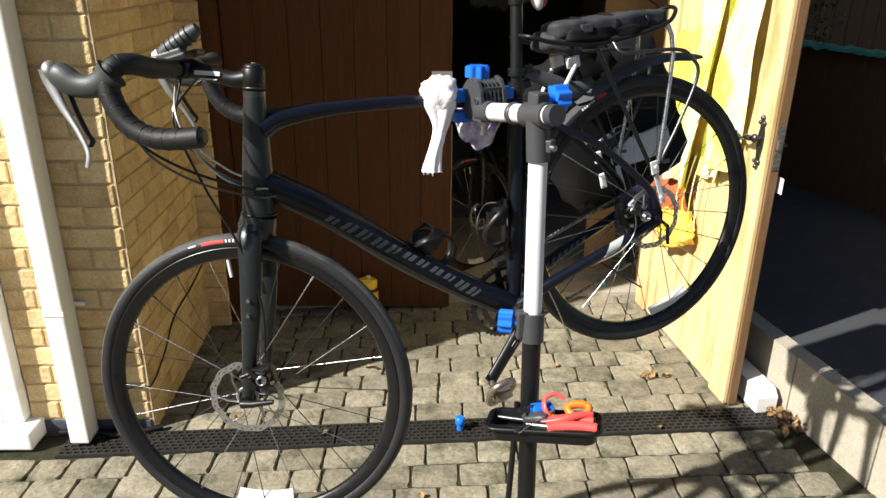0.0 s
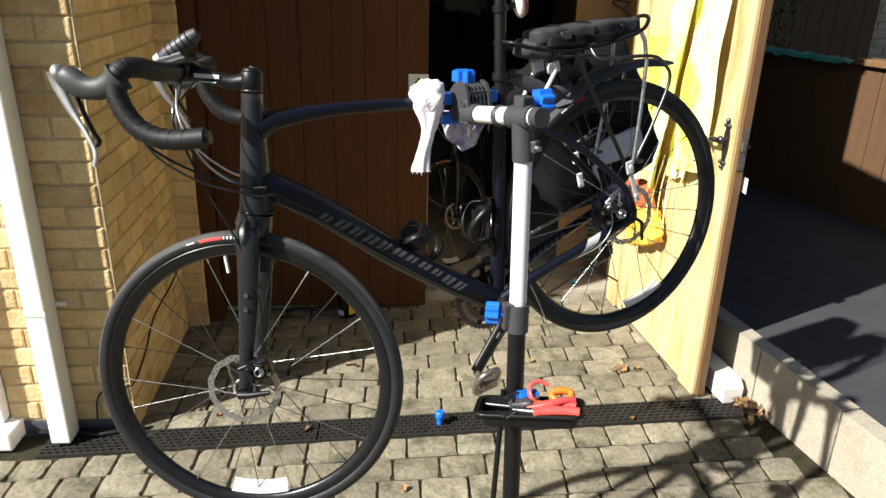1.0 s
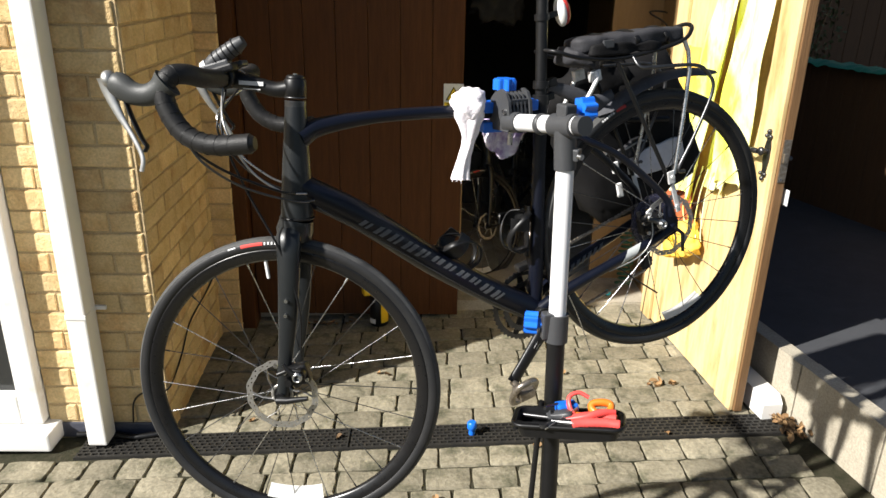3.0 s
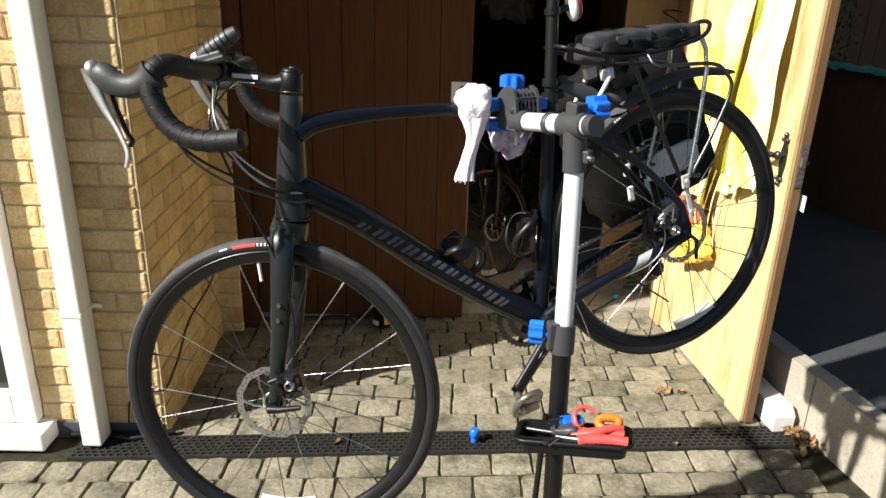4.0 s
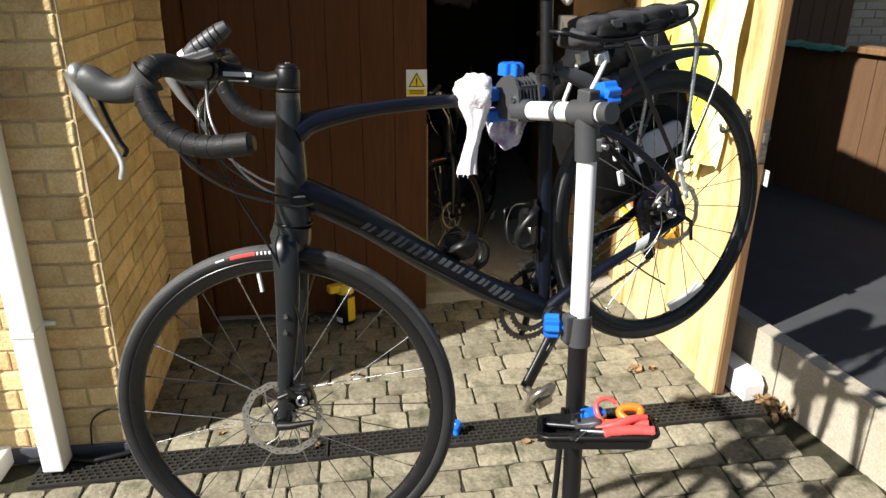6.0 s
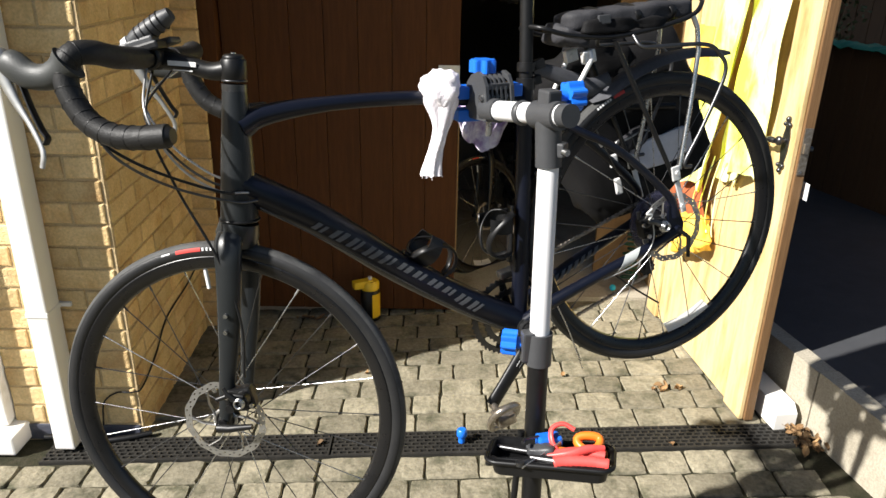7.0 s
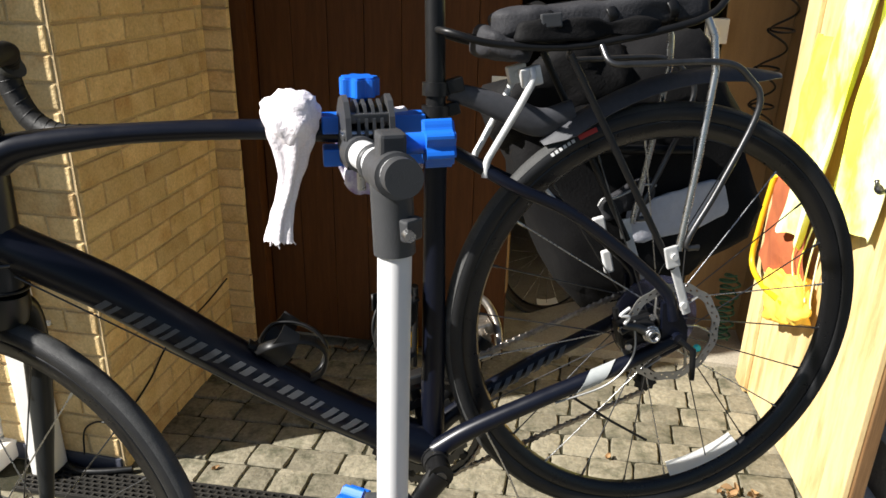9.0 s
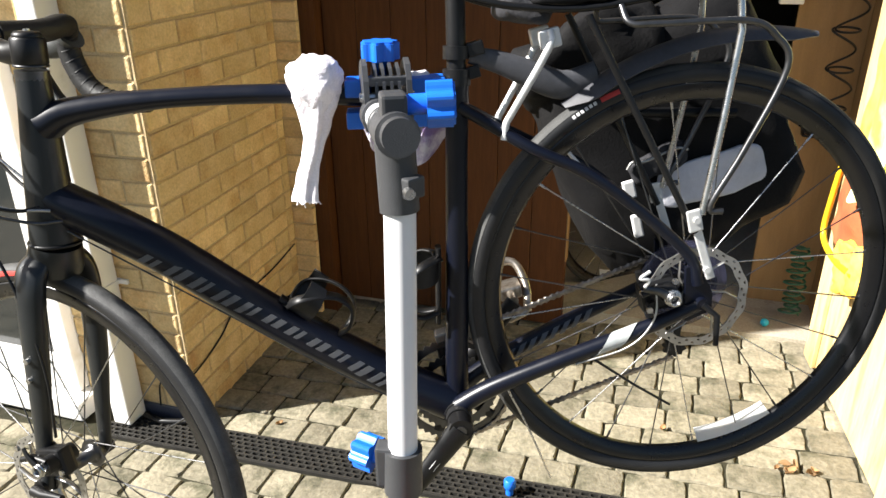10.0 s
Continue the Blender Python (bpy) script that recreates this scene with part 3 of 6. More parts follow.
part("top_tube", Shape().tube(curve([(0.822, 0, 0.487), (0.775, 0, 0.494), (0.655, 0, 0.477), (0.5, 0, 0.44), (0.38, 0, 0.401), (0.268, 0, 0.362)], 6), [0.025 - 0.0115 * min(1, i / 12) for i in range(31)], 18, flat=1.15), FRAMEBLK, bike)
part("down_tube", Shape().tube(curve([(0.862, 0, 0.40), (0.835, 0, 0.37), (0.74, 0, 0.272), (0.62, 0, 0.123), (0.5, 0, -0.005), (0.405, 0, -0.095)], 6), [0.027 + 0.004 * math.sin(min(1, i / 12) * 1.57) for i in range(31)], 20, flat=1.1), FRAMEBLK, bike)
part("seat_tube", Shape().tube([BB, (0.345, 0, 0.08), (0.296, 0, 0.266), (0.262, 0, 0.39)], [0.019, 0.0175, 0.016, 0.0165], 18), FRAMEBLK, bike)
post_top = Vector((0.186, 0, 0.70))
part("seatpost", Shape().cyl((0.264, 0, 0.385), post_top, 0.0136, 18), BLACK, bike)
part("seat_clamp", Shape().cyl((0.264, 0, 0.385), (0.2585, 0, 0.407), 0.0195, 20).box((0.228, -0.008, 0.388), (0.246, 0.008, 0.405), bevel=0.002), BLACK, bike)
part("guard_clamp", Shape().cyl((0.2555, 0, 0.42), (0.251, 0, 0.437), 0.0185, 20).box((0.215, -0.01, 0.417), (0.238, 0.01, 0.436), bevel=0.002), BLACK, bike)
part("bottom_bracket", Shape().cyl(BB + Vector((0, -0.036, 0)), BB + Vector((0, 0.036, 0)), 0.0225, 20).cyl(BB + Vector((0, 0.036, 0)), BB + Vector((0, 0.05, 0)), 0.02, 20), STEELDARK, bike)
for s in (1, -1):
    part("seat_stay", Shape().tube(curve([(0.268, s * 0.012, 0.357), (0.225, s * 0.03, 0.315), (0.183, s * 0.046, 0.275), (0.105, s * 0.054, 0.208), (0.008, s * 0.062, 0.075), (0.0, s * 0.066, 0.02)], 5), 0.0088, 12), FRAMEBLK, bike)
    part("chain_stay", Shape().tube(curve([(0.392, s * 0.026, -0.095), (0.33, s * 0.036, -0.072), (0.213, s * 0.052, -0.048), (0.08, s * 0.062, -0.028), (0.0, s * 0.067, -0.012)], 5), [0.016 - 0.0065 * i / 20 for i in range(21)], 12), FRAMEBLK, bike)
    d = Shape().plate([(0.028, -0.035), (0.02, 0.01), (0.012, 0.05), (-0.008, 0.05), (-0.02, 0.0), (-0.014, -0.028)], 0.008, Matrix.Translation((0, s * 0.066, 0)) @ Matrix.Rotation(radians(90), 4, "X"))
    part("dropout", d.cyl((0, s * 0.056, -0.01), (0, s * 0.076, -0.01), 0.009), FRAMEBLK, bike)
part("axle_lever", Shape().tube([(0, 0.075, -0.01), (-0.015, 0.083, -0.03), (-0.005, 0.086, -0.075)], [0.005, 0.005, 0.004], 8), BLACK, bike)

# slanted grey marks on the down tube and stays stand in for the lettering
a0, a1 = Vector((0.752, 0, 0.283)), Vector((0.475, 0, -0.026))
ad = (a1 - a0).normalized()
an = Vector((ad.z, 0, -ad.x))
if an.z > 0:
    an = -an
tot = (a1 - a0).length
def bar(p, a, b, lo, hi, lean=0.55):
    """A small slanted block of print on the round flank, along a..b and across lo..hi."""
    rows = []
    for k in range(3):
        u = lo + (hi - lo) * k / 2
        y = Vector((0, math.sqrt(max(0, 1 - (u / 0.0315) ** 2)) * 0.0344, 0))
        rows.append([p + an * u + ad * (a - lean * u) + y, p + an * u + ad * (b - lean * u) + y])
    return Shape().sheet(rows, 0.0006)


pitch = tot / 11
for i in range(11):
    p = a0 + ad * (i * pitch) + an * 0.003
    h = 0.0115
    bits = [(0, pitch * 0.26, -h, h), (pitch * 0.42, pitch * (0.6 + 0.1 * (i % 2)), -h, h)]
    g = Shape()
    for a, b, lo, hi in bits:
        q = bar(p, a, b, lo, hi)
        g.add(q.v, q.f, True)
    part("frame_mark", g, GREYPRINT, bike)
for i in range(8):
    u0, u1 = 0.12 + 0.08 * i, 0.12 + 0.08 * i + 0.045
    c0, c1 = Vector((0.33, -0.036, -0.072)).lerp(Vector((0.08, -0.062, -0.028)), u0), Vector((0.33, -0.036, -0.072)).lerp(Vector((0.08, -0.062, -0.028)), u1)
    part("frame_mark", Shape().sheet([[c + 0.0145 * Vector((0, math.cos(radians(a)), math.sin(radians(a)))) + Vector((-0.0002 * a, 0, 0)) for c in (c0, c1)] for a in (-20, 5, 30, 55)], 0.0006), GREYPRINT, bike)
stay = lambda s: Vector((0.213, 0.052, -0.048)).lerp(Vector((0.08, 0.062, -0.028)), s)
part("frame_mark", Shape().sheet([[stay(s + 0.0018 * u) + 0.0134 * Vector((0, math.cos(radians(u)), math.sin(radians(u)))) for s in (0.42, 0.52, 0.62, 0.72)] for u in range(-60, 91, 15)], 0.0006), PATCH, bike, "silver patch on chain stay")

# fork
steered(part("fork_crown", Shape().tube([HEAD_T.lerp(HEAD_B, 0.95), (0.893, 0, 0.305), (0.9, 0, 0.285)], [0.0345, 0.039, 0.034], 22), FORKGREY, bike))
part("crown_ring", Shape().ring(HEAD_T.lerp(HEAD_B, 0.94), HEAD_T - HEAD_B, 0.034, 0.003, 32, 6), BLACK, bike)
for s in (1, -1):
    steered(part("fork_blade", Shape().tube(curve([(0.896, s * 0.012, 0.315), (0.9, s * 0.04, 0.292), (0.915, s * 0.05, 0.235), (0.952, s * 0.053, 0.13), (0.99, s * 0.055, 0.035), (1.018, s * 0.056, -0.035)], 6), [0.024, 0.0245, 0.025, 0.0255, 0.026, 0.026, 0.026, 0.0258, 0.0255, 0.025, 0.0245, 0.024, 0.0235, 0.023, 0.0225, 0.022, 0.0215, 0.021, 0.02, 0.019, 0.018, 0.017, 0.016, 0.0155, 0.015, 0.0145, 0.014, 0.0135, 0.013, 0.0125, 0.012], 16, flat=0.62, up=(1, 0, 0.3)), FORKGREY, bike))
    steered(part("fork_tip", Shape().cyl((1.02, s * 0.048, -0.032), (1.02, s * 0.068, -0.032), 0.012, 14), BLACK, bike))


def caliper(at, parent, sx=1):
    c = Shape().box((-0.028, -0.012, -0.022), (0.028, 0.014, 0.022), None, 0.006)
    c.cyl((-0.012, -0.02, 0.004), (-0.012, 0.03, 0.004), 0.014, 16).cyl((0.016, 0.0, -0.008), (0.016, 0.026, -0.008), 0.008, 12)
    c.tube([(-0.02, 0.028, 0.012), (0.004, 0.03, 0.022), (0.03, 0.03, 0.018)], 0.005, 8).cyl((0.02, -0.005, 0.02), (0.02, -0.005, 0.04), 0.005, 8)
    ob = part("brake_caliper", c, BLACK, parent, "black cable disc brake caliper")
    ob.matrix_basis = Matrix.Translation(at)
    cb = part("adjuster", Shape().cyl((-0.012, 0.03, 0.004), (-0.012, 0.034, 0.004), 0.009, 14), SILVER, ob)
    return ob


fc = steered(caliper((0.968, 0.058, 0.012), bike))
part("spring", Shape().ring((-0.012, 0.037, 0.004), (0, 1, 0), 0.009, 0.002, 20, 6).ring((-0.012, 0.041, 0.004), (0, 1, 0), 0.008, 0.002, 20, 6), SILVER, fc, "coiled steel spring")
part("cable_arm", Shape().tube([(-0.012, 0.036, 0.004), (0.004, 0.037, 0.026), (0.008, 0.036, 0.04)], [0.007, 0.005, 0.004], 8, flat=0.5), BLACK, fc)
steered(part("axle_lever", Shape().tube([(1.024, 0.074, -0.032), (1.0, 0.078, -0.036), (0.955, 0.08, -0.04)], [0.009, 0.0075, 0.005], 10), BLACK, bike))
for q in ((0.026, 0.036, 0.038), (-0.022, 0.016, -0.014), (0.02, 0.016, 0.012)):
    part("bolt", Shape().cyl(Vector(q) - Vector((0, 0.004, 0)), q, 0.0045, 10), SILVER, fc)
for q in ((0.936, 0.0705, 0.175), (0.947, 0.0705, 0.145)):
    steered(part("fork_eyelet", Shape().cyl((q[0], 0.064, q[2]), q, 0.0042, 10), SILVER, bike))
rc_ = caliper((0.056, 0.046, 0.014), bike)
part("spring", Shape().ring((-0.012, 0.037, 0.004), (0, 1, 0), 0.011, 0.0022, 20, 6).ring((-0.012, 0.042, 0.004), (0, 1, 0), 0.0095, 0.0022, 20, 6).ring((-0.012, 0.047, 0.004), (0, 1, 0), 0.008, 0.002, 20, 6), SILVER, rc_, "coiled steel spring")
part("cable_arm", Shape().tube([(-0.012, 0.036, 0.004), (0.008, 0.038, 0.022), (0.026, 0.037, 0.03)], [0.008, 0.006, 0.005], 8, flat=0.5), STEELDARK, rc_)
part("cable_clamp", Shape().tube(curve([(0.026, 0.04, 0.034), (0.018, 0.042, 0.044), (0.03, 0.042, 0.05), (0.014, 0.04, 0.056)], 4), 0.0026, 8), ALLOY, rc_, "bright cable end")
for q in ((0.022, 0.03, -0.01), (-0.024, 0.018, -0.016), (0.024, 0.018, 0.014), (-0.026, 0.018, 0.018)):
    part("bolt", Shape().cyl(Vector(q) - Vector((0, 0.004, 0)), q, 0.0048, 10), SILVER, rc_)

# stem, bar, hoods and levers
ha = (HEAD_T - HEAD_B).normalized()
CLAMP = HEAD_T + ha * 0.02
stem = steered(part("stem", Shape().tube(curve([CLAMP + Vector((0.006, 0, 0.0)), CLAMP + Vector((0.04, 0, 0.006)), (0.88, 0, 0.614), (0.925, 0, 0.635)], 4), [0.0175, 0.017, 0.0165, 0.016, 0.0155, 0.0152, 0.015, 0.015, 0.0152, 0.0156, 0.016, 0.0165, 0.0165], 18).tube([CLAMP - ha * 0.019, CLAMP - ha * 0.017, CLAMP + ha * 0.013, CLAMP + ha * 0.016], [0.0205, 0.0222, 0.0222, 0.02], 22).cyl((0.925, -0.024, 0.636), (0.925, 0.024, 0.636), 0.02, 18), BLACK, bike, "black alloy handlebar stem"))
part("top_cap", Shape().tube([CLAMP + ha * 0.0165, CLAMP + ha * 0.02, CLAMP + ha * 0.0235, CLAMP + ha * 0.0245], [0.0185, 0.0185, 0.0145, 0.006], 20), BLACK, stem)
part("bolt", Shape().cyl(CLAMP + ha * 0.0245, CLAMP + ha * 0.0265, 0.0045, 10), SILVER, stem)
part("headset_ring", Shape().ring(HEAD_T - ha * 0.0005, ha, 0.0205, 0.0022, 28, 6), STEELDARK, bike)
steered(part("stem_mark", Shape().box((0.0, 0.0, -0.004), (0.05, 0.001, 0.004), Matrix.Translation((0.855, 0.0163, 0.606)) @ Matrix.Rotation(radians(-19), 4, "Y")).box((0.0, 0.0, -0.008), (0.035, 0.001, -0.006), Matrix.Translation((0.862, 0.0163, 0.604)) @ Matrix.Rotation(radians(-19), 4, "Y")), STICKER, bike, "white print"))
steered(part("spacer", Shape().cyl(HEAD_T + Vector((0.006, 0, -0.018)), HEAD_T + Vector((0.002, 0, -0.006)), 0.0215, 20), STEELDARK, bike, "dark spacer ring"))
for s in (1, -1):
    path = curve([(0.925, 0, 0.636), (0.925, s * 0.06, 0.637), (0.926, s * 0.13, 0.64), (0.934, s * 0.175, 0.65), (0.951, s * 0.2, 0.652), (0.967, s * 0.207, 0.636), (0.972, s * 0.21, 0.6), (0.96, s * 0.212, 0.557), (0.932, s * 0.214, 0.528), (0.895, s * 0.215, 0.513), (0.845, s * 0.216, 0.503)], 10)
    steered(part("handlebar", Shape().tube(path[:12], 0.0155, 16), BLACK, bike))
    taped = path[9:]
    rad = [0.0182 - 0.0002 * (i % 2) for i in range(len(taped))]
    steered(part("bar_tape", Shape().tube(taped, rad, 16), TAPE, bike, "black wrapped bar tape"))
    for i in range(30, len(taped) - 3, 5):
        t3 = (taped[i + 1] - taped[i - 1]).normalized()
        steered(part("tape_edge", Shape().ring(taped[i], t3 + Vector((0, 0.35 * s, 0)), 0.0182, 0.0011, 24, 6), BLACK, bike))
    steered(part("bar_plug", Shape().cyl(path[-1], path[-1] + (path[-1] - path[-2]).normalized() * 0.008, 0.0165, 16, 0.012), BLACK, bike))
    hp = curve([(0.957, s * 0.207, 0.642), (0.975, s * 0.208, 0.634), (1.0, s * 0.207, 0.632), (1.026, s * 0.205, 0.642), (1.045, s * 0.203, 0.662), (1.056, s * 0.202, 0.676)], 6)
    hr = [0.0265, 0.0255, 0.0245, 0.0238, 0.0232, 0.0228, 0.0222, 0.0217, 0.0213, 0.021, 0.0207, 0.0205, 0.0203, 0.0203, 0.0204, 0.0205, 0.0207, 0.021, 0.0213, 0.0216, 0.0218, 0.022, 0.022, 0.0217, 0.0212, 0.0205, 0.0196, 0.0185, 0.017, 0.015, 0.011]
    h = steered(part("brake_hood", Shape().tube(hp, [r * (1.08 - 0.55 * (i / 30) * (1 - i / 30) + 0.1 * (i / 30) ** 2) for i, r in enumerate(hr)], 18, flat=0.8, up=(0, 0, 1)), HOOD, bike, "dark grey rubber brake hood"))
    lv = curve([(1.066, s * 0.2, 0.68), (1.07, s * 0.2, 0.658), (1.064, s * 0.204, 0.615), (1.052, s * 0.21, 0.575), (1.045, s * 0.215, 0.543), (1.045, s * 0.218, 0.525), (1.054, s * 0.219, 0.508)], 5)
    lever = Shape().tube(lv, [0.0175 - 0.012 * min(1, k / 14) ** 0.8 - 0.001 * k / 30 for k in range(31)], 12, flat=0.55, up=(1, 0, 0))
    steered(part("brake_lever", lever, DULLSILVER, bike, "satin silver brake lever"))
    steered(part("shift_paddle", Shape().tube(curve([(1.046, s * 0.2, 0.635), (1.042, s * 0.206, 0.6), (1.035, s * 0.212, 0.562), (1.03, s * 0.214, 0.548), (1.037, s * 0.214, 0.54)], 5), 0.0075, 10, flat=0.4, up=(0, 1, 0)), BLACK, bike))
    steered(part("lever_cap", Shape().ball((1.06, s * 0.202, 0.676), (0.0135, 0.0165, 0.0165), 16), DULLSILVER, bike))

# lamp on the bar
lamp = Shape().tube(line3((0.945, 0.03, 0.668), (0.862, 0.03, 0.694), 6), [0.0125, 0.016, 0.0165, 0.0165, 0.016, 0.015, 0.011], 16)
lampob = steered(part("front_lamp", lamp, GREYPLAST, bike, "grey ribbed battery front lamp"))
part("lens", Shape().cyl((0.946, 0.03, 0.6677), (0.957, 0.03, 0.6645), 0.0145, 16, 0.0135), ALLOY, lampob, "bright lamp lens")
for k in range(5):
    part("rib", Shape().ring(Vector((0.925, 0.03, 0.6742)).lerp(Vector((0.88, 0.03, 0.688)), k / 4), (-0.083, 0, 0.026), 0.0164, 0.0014, 24, 6), BLACK, lampob)
steered(part("lamp_bracket", Shape().box((0.893, 0.012, 0.645), (0.94, 0.05, 0.66), None, 0.004).ring((0.925, 0.03, 0.638), (0, 1, 0), 0.0185, 0.004, 24, 8, 2.0), BLACK, bike))
steered(part("bar_computer", Shape().box((0.885, -0.03, 0.652), (0.93, 0.01, 0.664), None, 0.005), GREYPLAST, bike))
steered(part("lamp_clip", Shape().box((0.9, 0.018, 0.656), (0.962, 0.046, 0.67), None, 0.004).box((0.945, 0.016, 0.65), (0.975, 0.048, 0.668), None, 0.005), GREYPLAST, bike, "grey plastic lamp clip"))

# cables
for pts, r, m in (
        ([STEER @ Vector((0.968, 0.212, 0.565)), STEER @ Vector((0.955, 0.2, 0.515)), STEER @ Vector((0.925, 0.14, 0.455)), (0.893, 0.06, 0.4), (0.862, 0.028, 0.385)], 0.0026, BLACK),
        ([STEER @ Vector((0.962, 0.212, 0.55)), STEER @ Vector((0.95, 0.19, 0.49)), STEER @ Vector((0.92, 0.12, 0.425)), (0.88, 0.05, 0.375), (0.84, 0.034, 0.36)], 0.0024, STEELDARK),
        ([STEER @ Vector((0.925, 0.05, 0.622)), (0.96, 0.05, 0.56), (0.945, 0.06, 0.47), (0.9, 0.055, 0.405), (0.85, 0.033, 0.378)], 0.0022, DULLSILVER),
        ([STEER @ Vector((0.93, 0.02, 0.62)), (0.965, 0.0, 0.54), (0.96, 0.02, 0.42), (0.94, 0.045, 0.28), (0.945, 0.062, 0.16), (0.975, 0.064, 0.06)], 0.0024, BLACK),
        ([STEER @ Vector((0.93, -0.06, 0.62)), (0.965, -0.06, 0.55), (0.945, -0.07, 0.46), (0.9, -0.04, 0.4), (0.855, -0.03, 0.378)], 0.0024, BLACK),
        ([STEER @ Vector((0.93, -0.12, 0.625)), (0.955, -0.08, 0.57), (0.945, -0.06, 0.49), (0.905, -0.04, 0.425), (0.868, -0.028, 0.392)], 0.0022, SILVER)):
    part("cable", Shape().tube(curve(pts, 8), r, 8), m, bike)
part("cable", Shape().tube(curve([(0.84, 0.034, 0.345), (0.7, 0.035, 0.19), (0.55, 0.033, 0.02), (0.44, 0.03, -0.09)], 6), 0.0013, 6), STEELDARK, bike)
part("cable", Shape().tube(curve([(0.2, 0.06, -0.058), (0.12, 0.075, -0.045), (0.075, 0.078, -0.01), (0.06, 0.07, 0.04)], 6), 0.0016, 8), DULLSILVER, bike)

part("zip_tie", Shape().tube([(0.175, 0.058, -0.055), (0.12, 0.06, -0.12), (0.072, 0.06, -0.172)], 0.0022, 6), BLACK, bike)
part("loose_cable", Shape().tube(curve([(0.31, 0.03, -0.085), (0.295, 0.032, -0.16), (0.28, 0.03, -0.27)], 5), 0.0016, 6), SILVER, bike, "loose silver inner cable")

# cranks, rings, chain and gears
for R, y, r in ((0.093, -0.046, 0.004), (0.068, -0.037, 0.004)):
    ch = Shape()
    n = 46 if R > 0.08 else 34
    v = []
    for i in range(n * 2):
        w = math.pi * i / n
        rr = R + (0.003 if i % 2 else -0.002)
        for y1 in (y - 0.0015, y + 0.0015):
            v += [(BB.x + rr * math.cos(w), y1, BB.z + rr * math.sin(w)), (BB.x + (R - 0.013) * math.cos(w), y1, BB.z + (R - 0.013) * math.sin(w))]
    f = []
    for i in range(n * 2):
        a, b = 4 * i, 4 * ((i + 1) % (n * 2))
        f += [(a, b, b + 1, a + 1), (a + 3, b + 3, b + 2, a + 2), (a + 2, b + 2, b, a), (a + 1, b + 1, b + 3, a + 3)]
    ch.add(v, f)
    part("chainring", ch, STEELDARK, bike)
sp = Shape()
for i in range(5):
    w = 2 * math.pi * i / 5 + 0.3
    sp.tube([(BB.x, -0.044, BB.z), (BB.x + 0.082 * math.cos(w), -0.044, BB.z + 0.082 * math.sin(w))], [0.014, 0.008], 8, flat=0.4, up=(1, 0, 0.3))
part("chainring_spider", sp, BLACK, bike)
for s, d in ((1, Vector((0.137, 0, -0.108))), (-1, Vector((-0.137, 0, 0.108)))):
    y = s * 0.073
    p, q = BB + Vector((0, y, 0)), BB + Vector((0, s * 0.085, 0)) + d
    arm = part("crank_arm", Shape().tube(line3(p, q, 5), [0.021, 0.0185, 0.0165, 0.0155, 0.015, 0.0155], 12, flat=0.6, up=(d.z, 0, -d.x)).cyl(p - Vector((0, s * 0.02, 0)), p + Vector((0, s * 0.008, 0)), 0.019, 18), BLACK, bike)
    part("crank_bolt", Shape().cyl(p + Vector((0, s * 0.008, 0)), p + Vector((0, s * 0.010, 0)), 0.0085, 14), STEELDARK, arm)
    part("crank_mark", Shape().tube([p.lerp(q, 0.2) + Vector((0, s * 0.0095, 0)), p.lerp(q, 0.45) + Vector((0, s * 0.0085, 0))], 0.006, 8, flat=0.15, up=(d.z, 0, -d.x)), STICKER, arm)
    ped = Shape().cyl(q, q + Vector((0, s * 0.06, 0)), 0.008, 12).box((-0.02, -0.022, -0.012), (0.02, 0.022, 0.012), Matrix.Translation(q + Vector((0, s * 0.055, 0))), 0.005)
    ped.tube(curve([q + Vector((-0.02, s * 0.025, -0.035)), q + Vector((0.02, s * 0.025, -0.038)), q + Vector((0.03, s * 0.055, 0)), q + Vector((0.02, s * 0.085, 0.036)), q + Vector((-0.02, s * 0.085, 0.036)), q + Vector((-0.03, s * 0.055, 0)), q + Vector((-0.02, s * 0.025, -0.035))], 4), 0.0075, 8)
    part("pedal", ped, CHAINM, bike, "worn steel clip-in pedal")
for i in range(9):
    R = 0.028 + 0.0042 * i
    part("sprocket", Shape().ring((0, -0.040 + 0.0034 * i * 0.8, 0), (0, 1, 0), R, 0.003, 40, 4, 0.3), STEELDARK, rear)
part("cassette_body", Shape().cyl((0, -0.045, 0), (0, -0.012, 0), 0.022), STEELDARK, rear)
part("spoke_guard", Shape().ring((0, -0.008, 0), (0, 1, 0), 0.047, 0.026, 48, 6, 0.04), SMOKE, rear, "smoky plastic spoke protector")
PUL = Vector((0.018, -0.045, -0.136))
links = Shape()
run = line3((BB.x - 0.012, -0.045, BB.z + 0.093), (R_HUB.x + 0.014, -0.04, R_HUB.z + 0.046), 34) + [None] + line3((BB.x - 0.02, -0.045, BB.z - 0.09), PUL + Vector((0.006, 0, -0.02)), 32) + [None] + line3((R_HUB.x + 0.04, -0.04, R_HUB.z - 0.012), PUL + Vector((0.02, 0, 0.012)), 8)
run += [None] + [BB + Vector((0.094 * math.cos(w), -0.045, 0.094 * math.sin(w))) for w in np.linspace(1.6, 4.6, 22)]
for i in range(len(run) - 1):
    p, q = run[i], run[i + 1]
    if p is None or q is None:
        continue
    yy = 0.0032 if i % 2 else 0.0018
    for s in (1, -1):
        links.tube([p + Vector((0, s * yy, 0)), p.lerp(q, 0.5) + Vector((0, s * yy, 0)), q + Vector((0, s * yy, 0))], [0.0047, 0.0024, 0.0047], 6, flat=0.22, up=(-(q - p).z, 0, (q - p).x))
    links.cyl(p + Vector((0, -0.004, 0)), p + Vector((0, 0.004, 0)), 0.0032, 8)
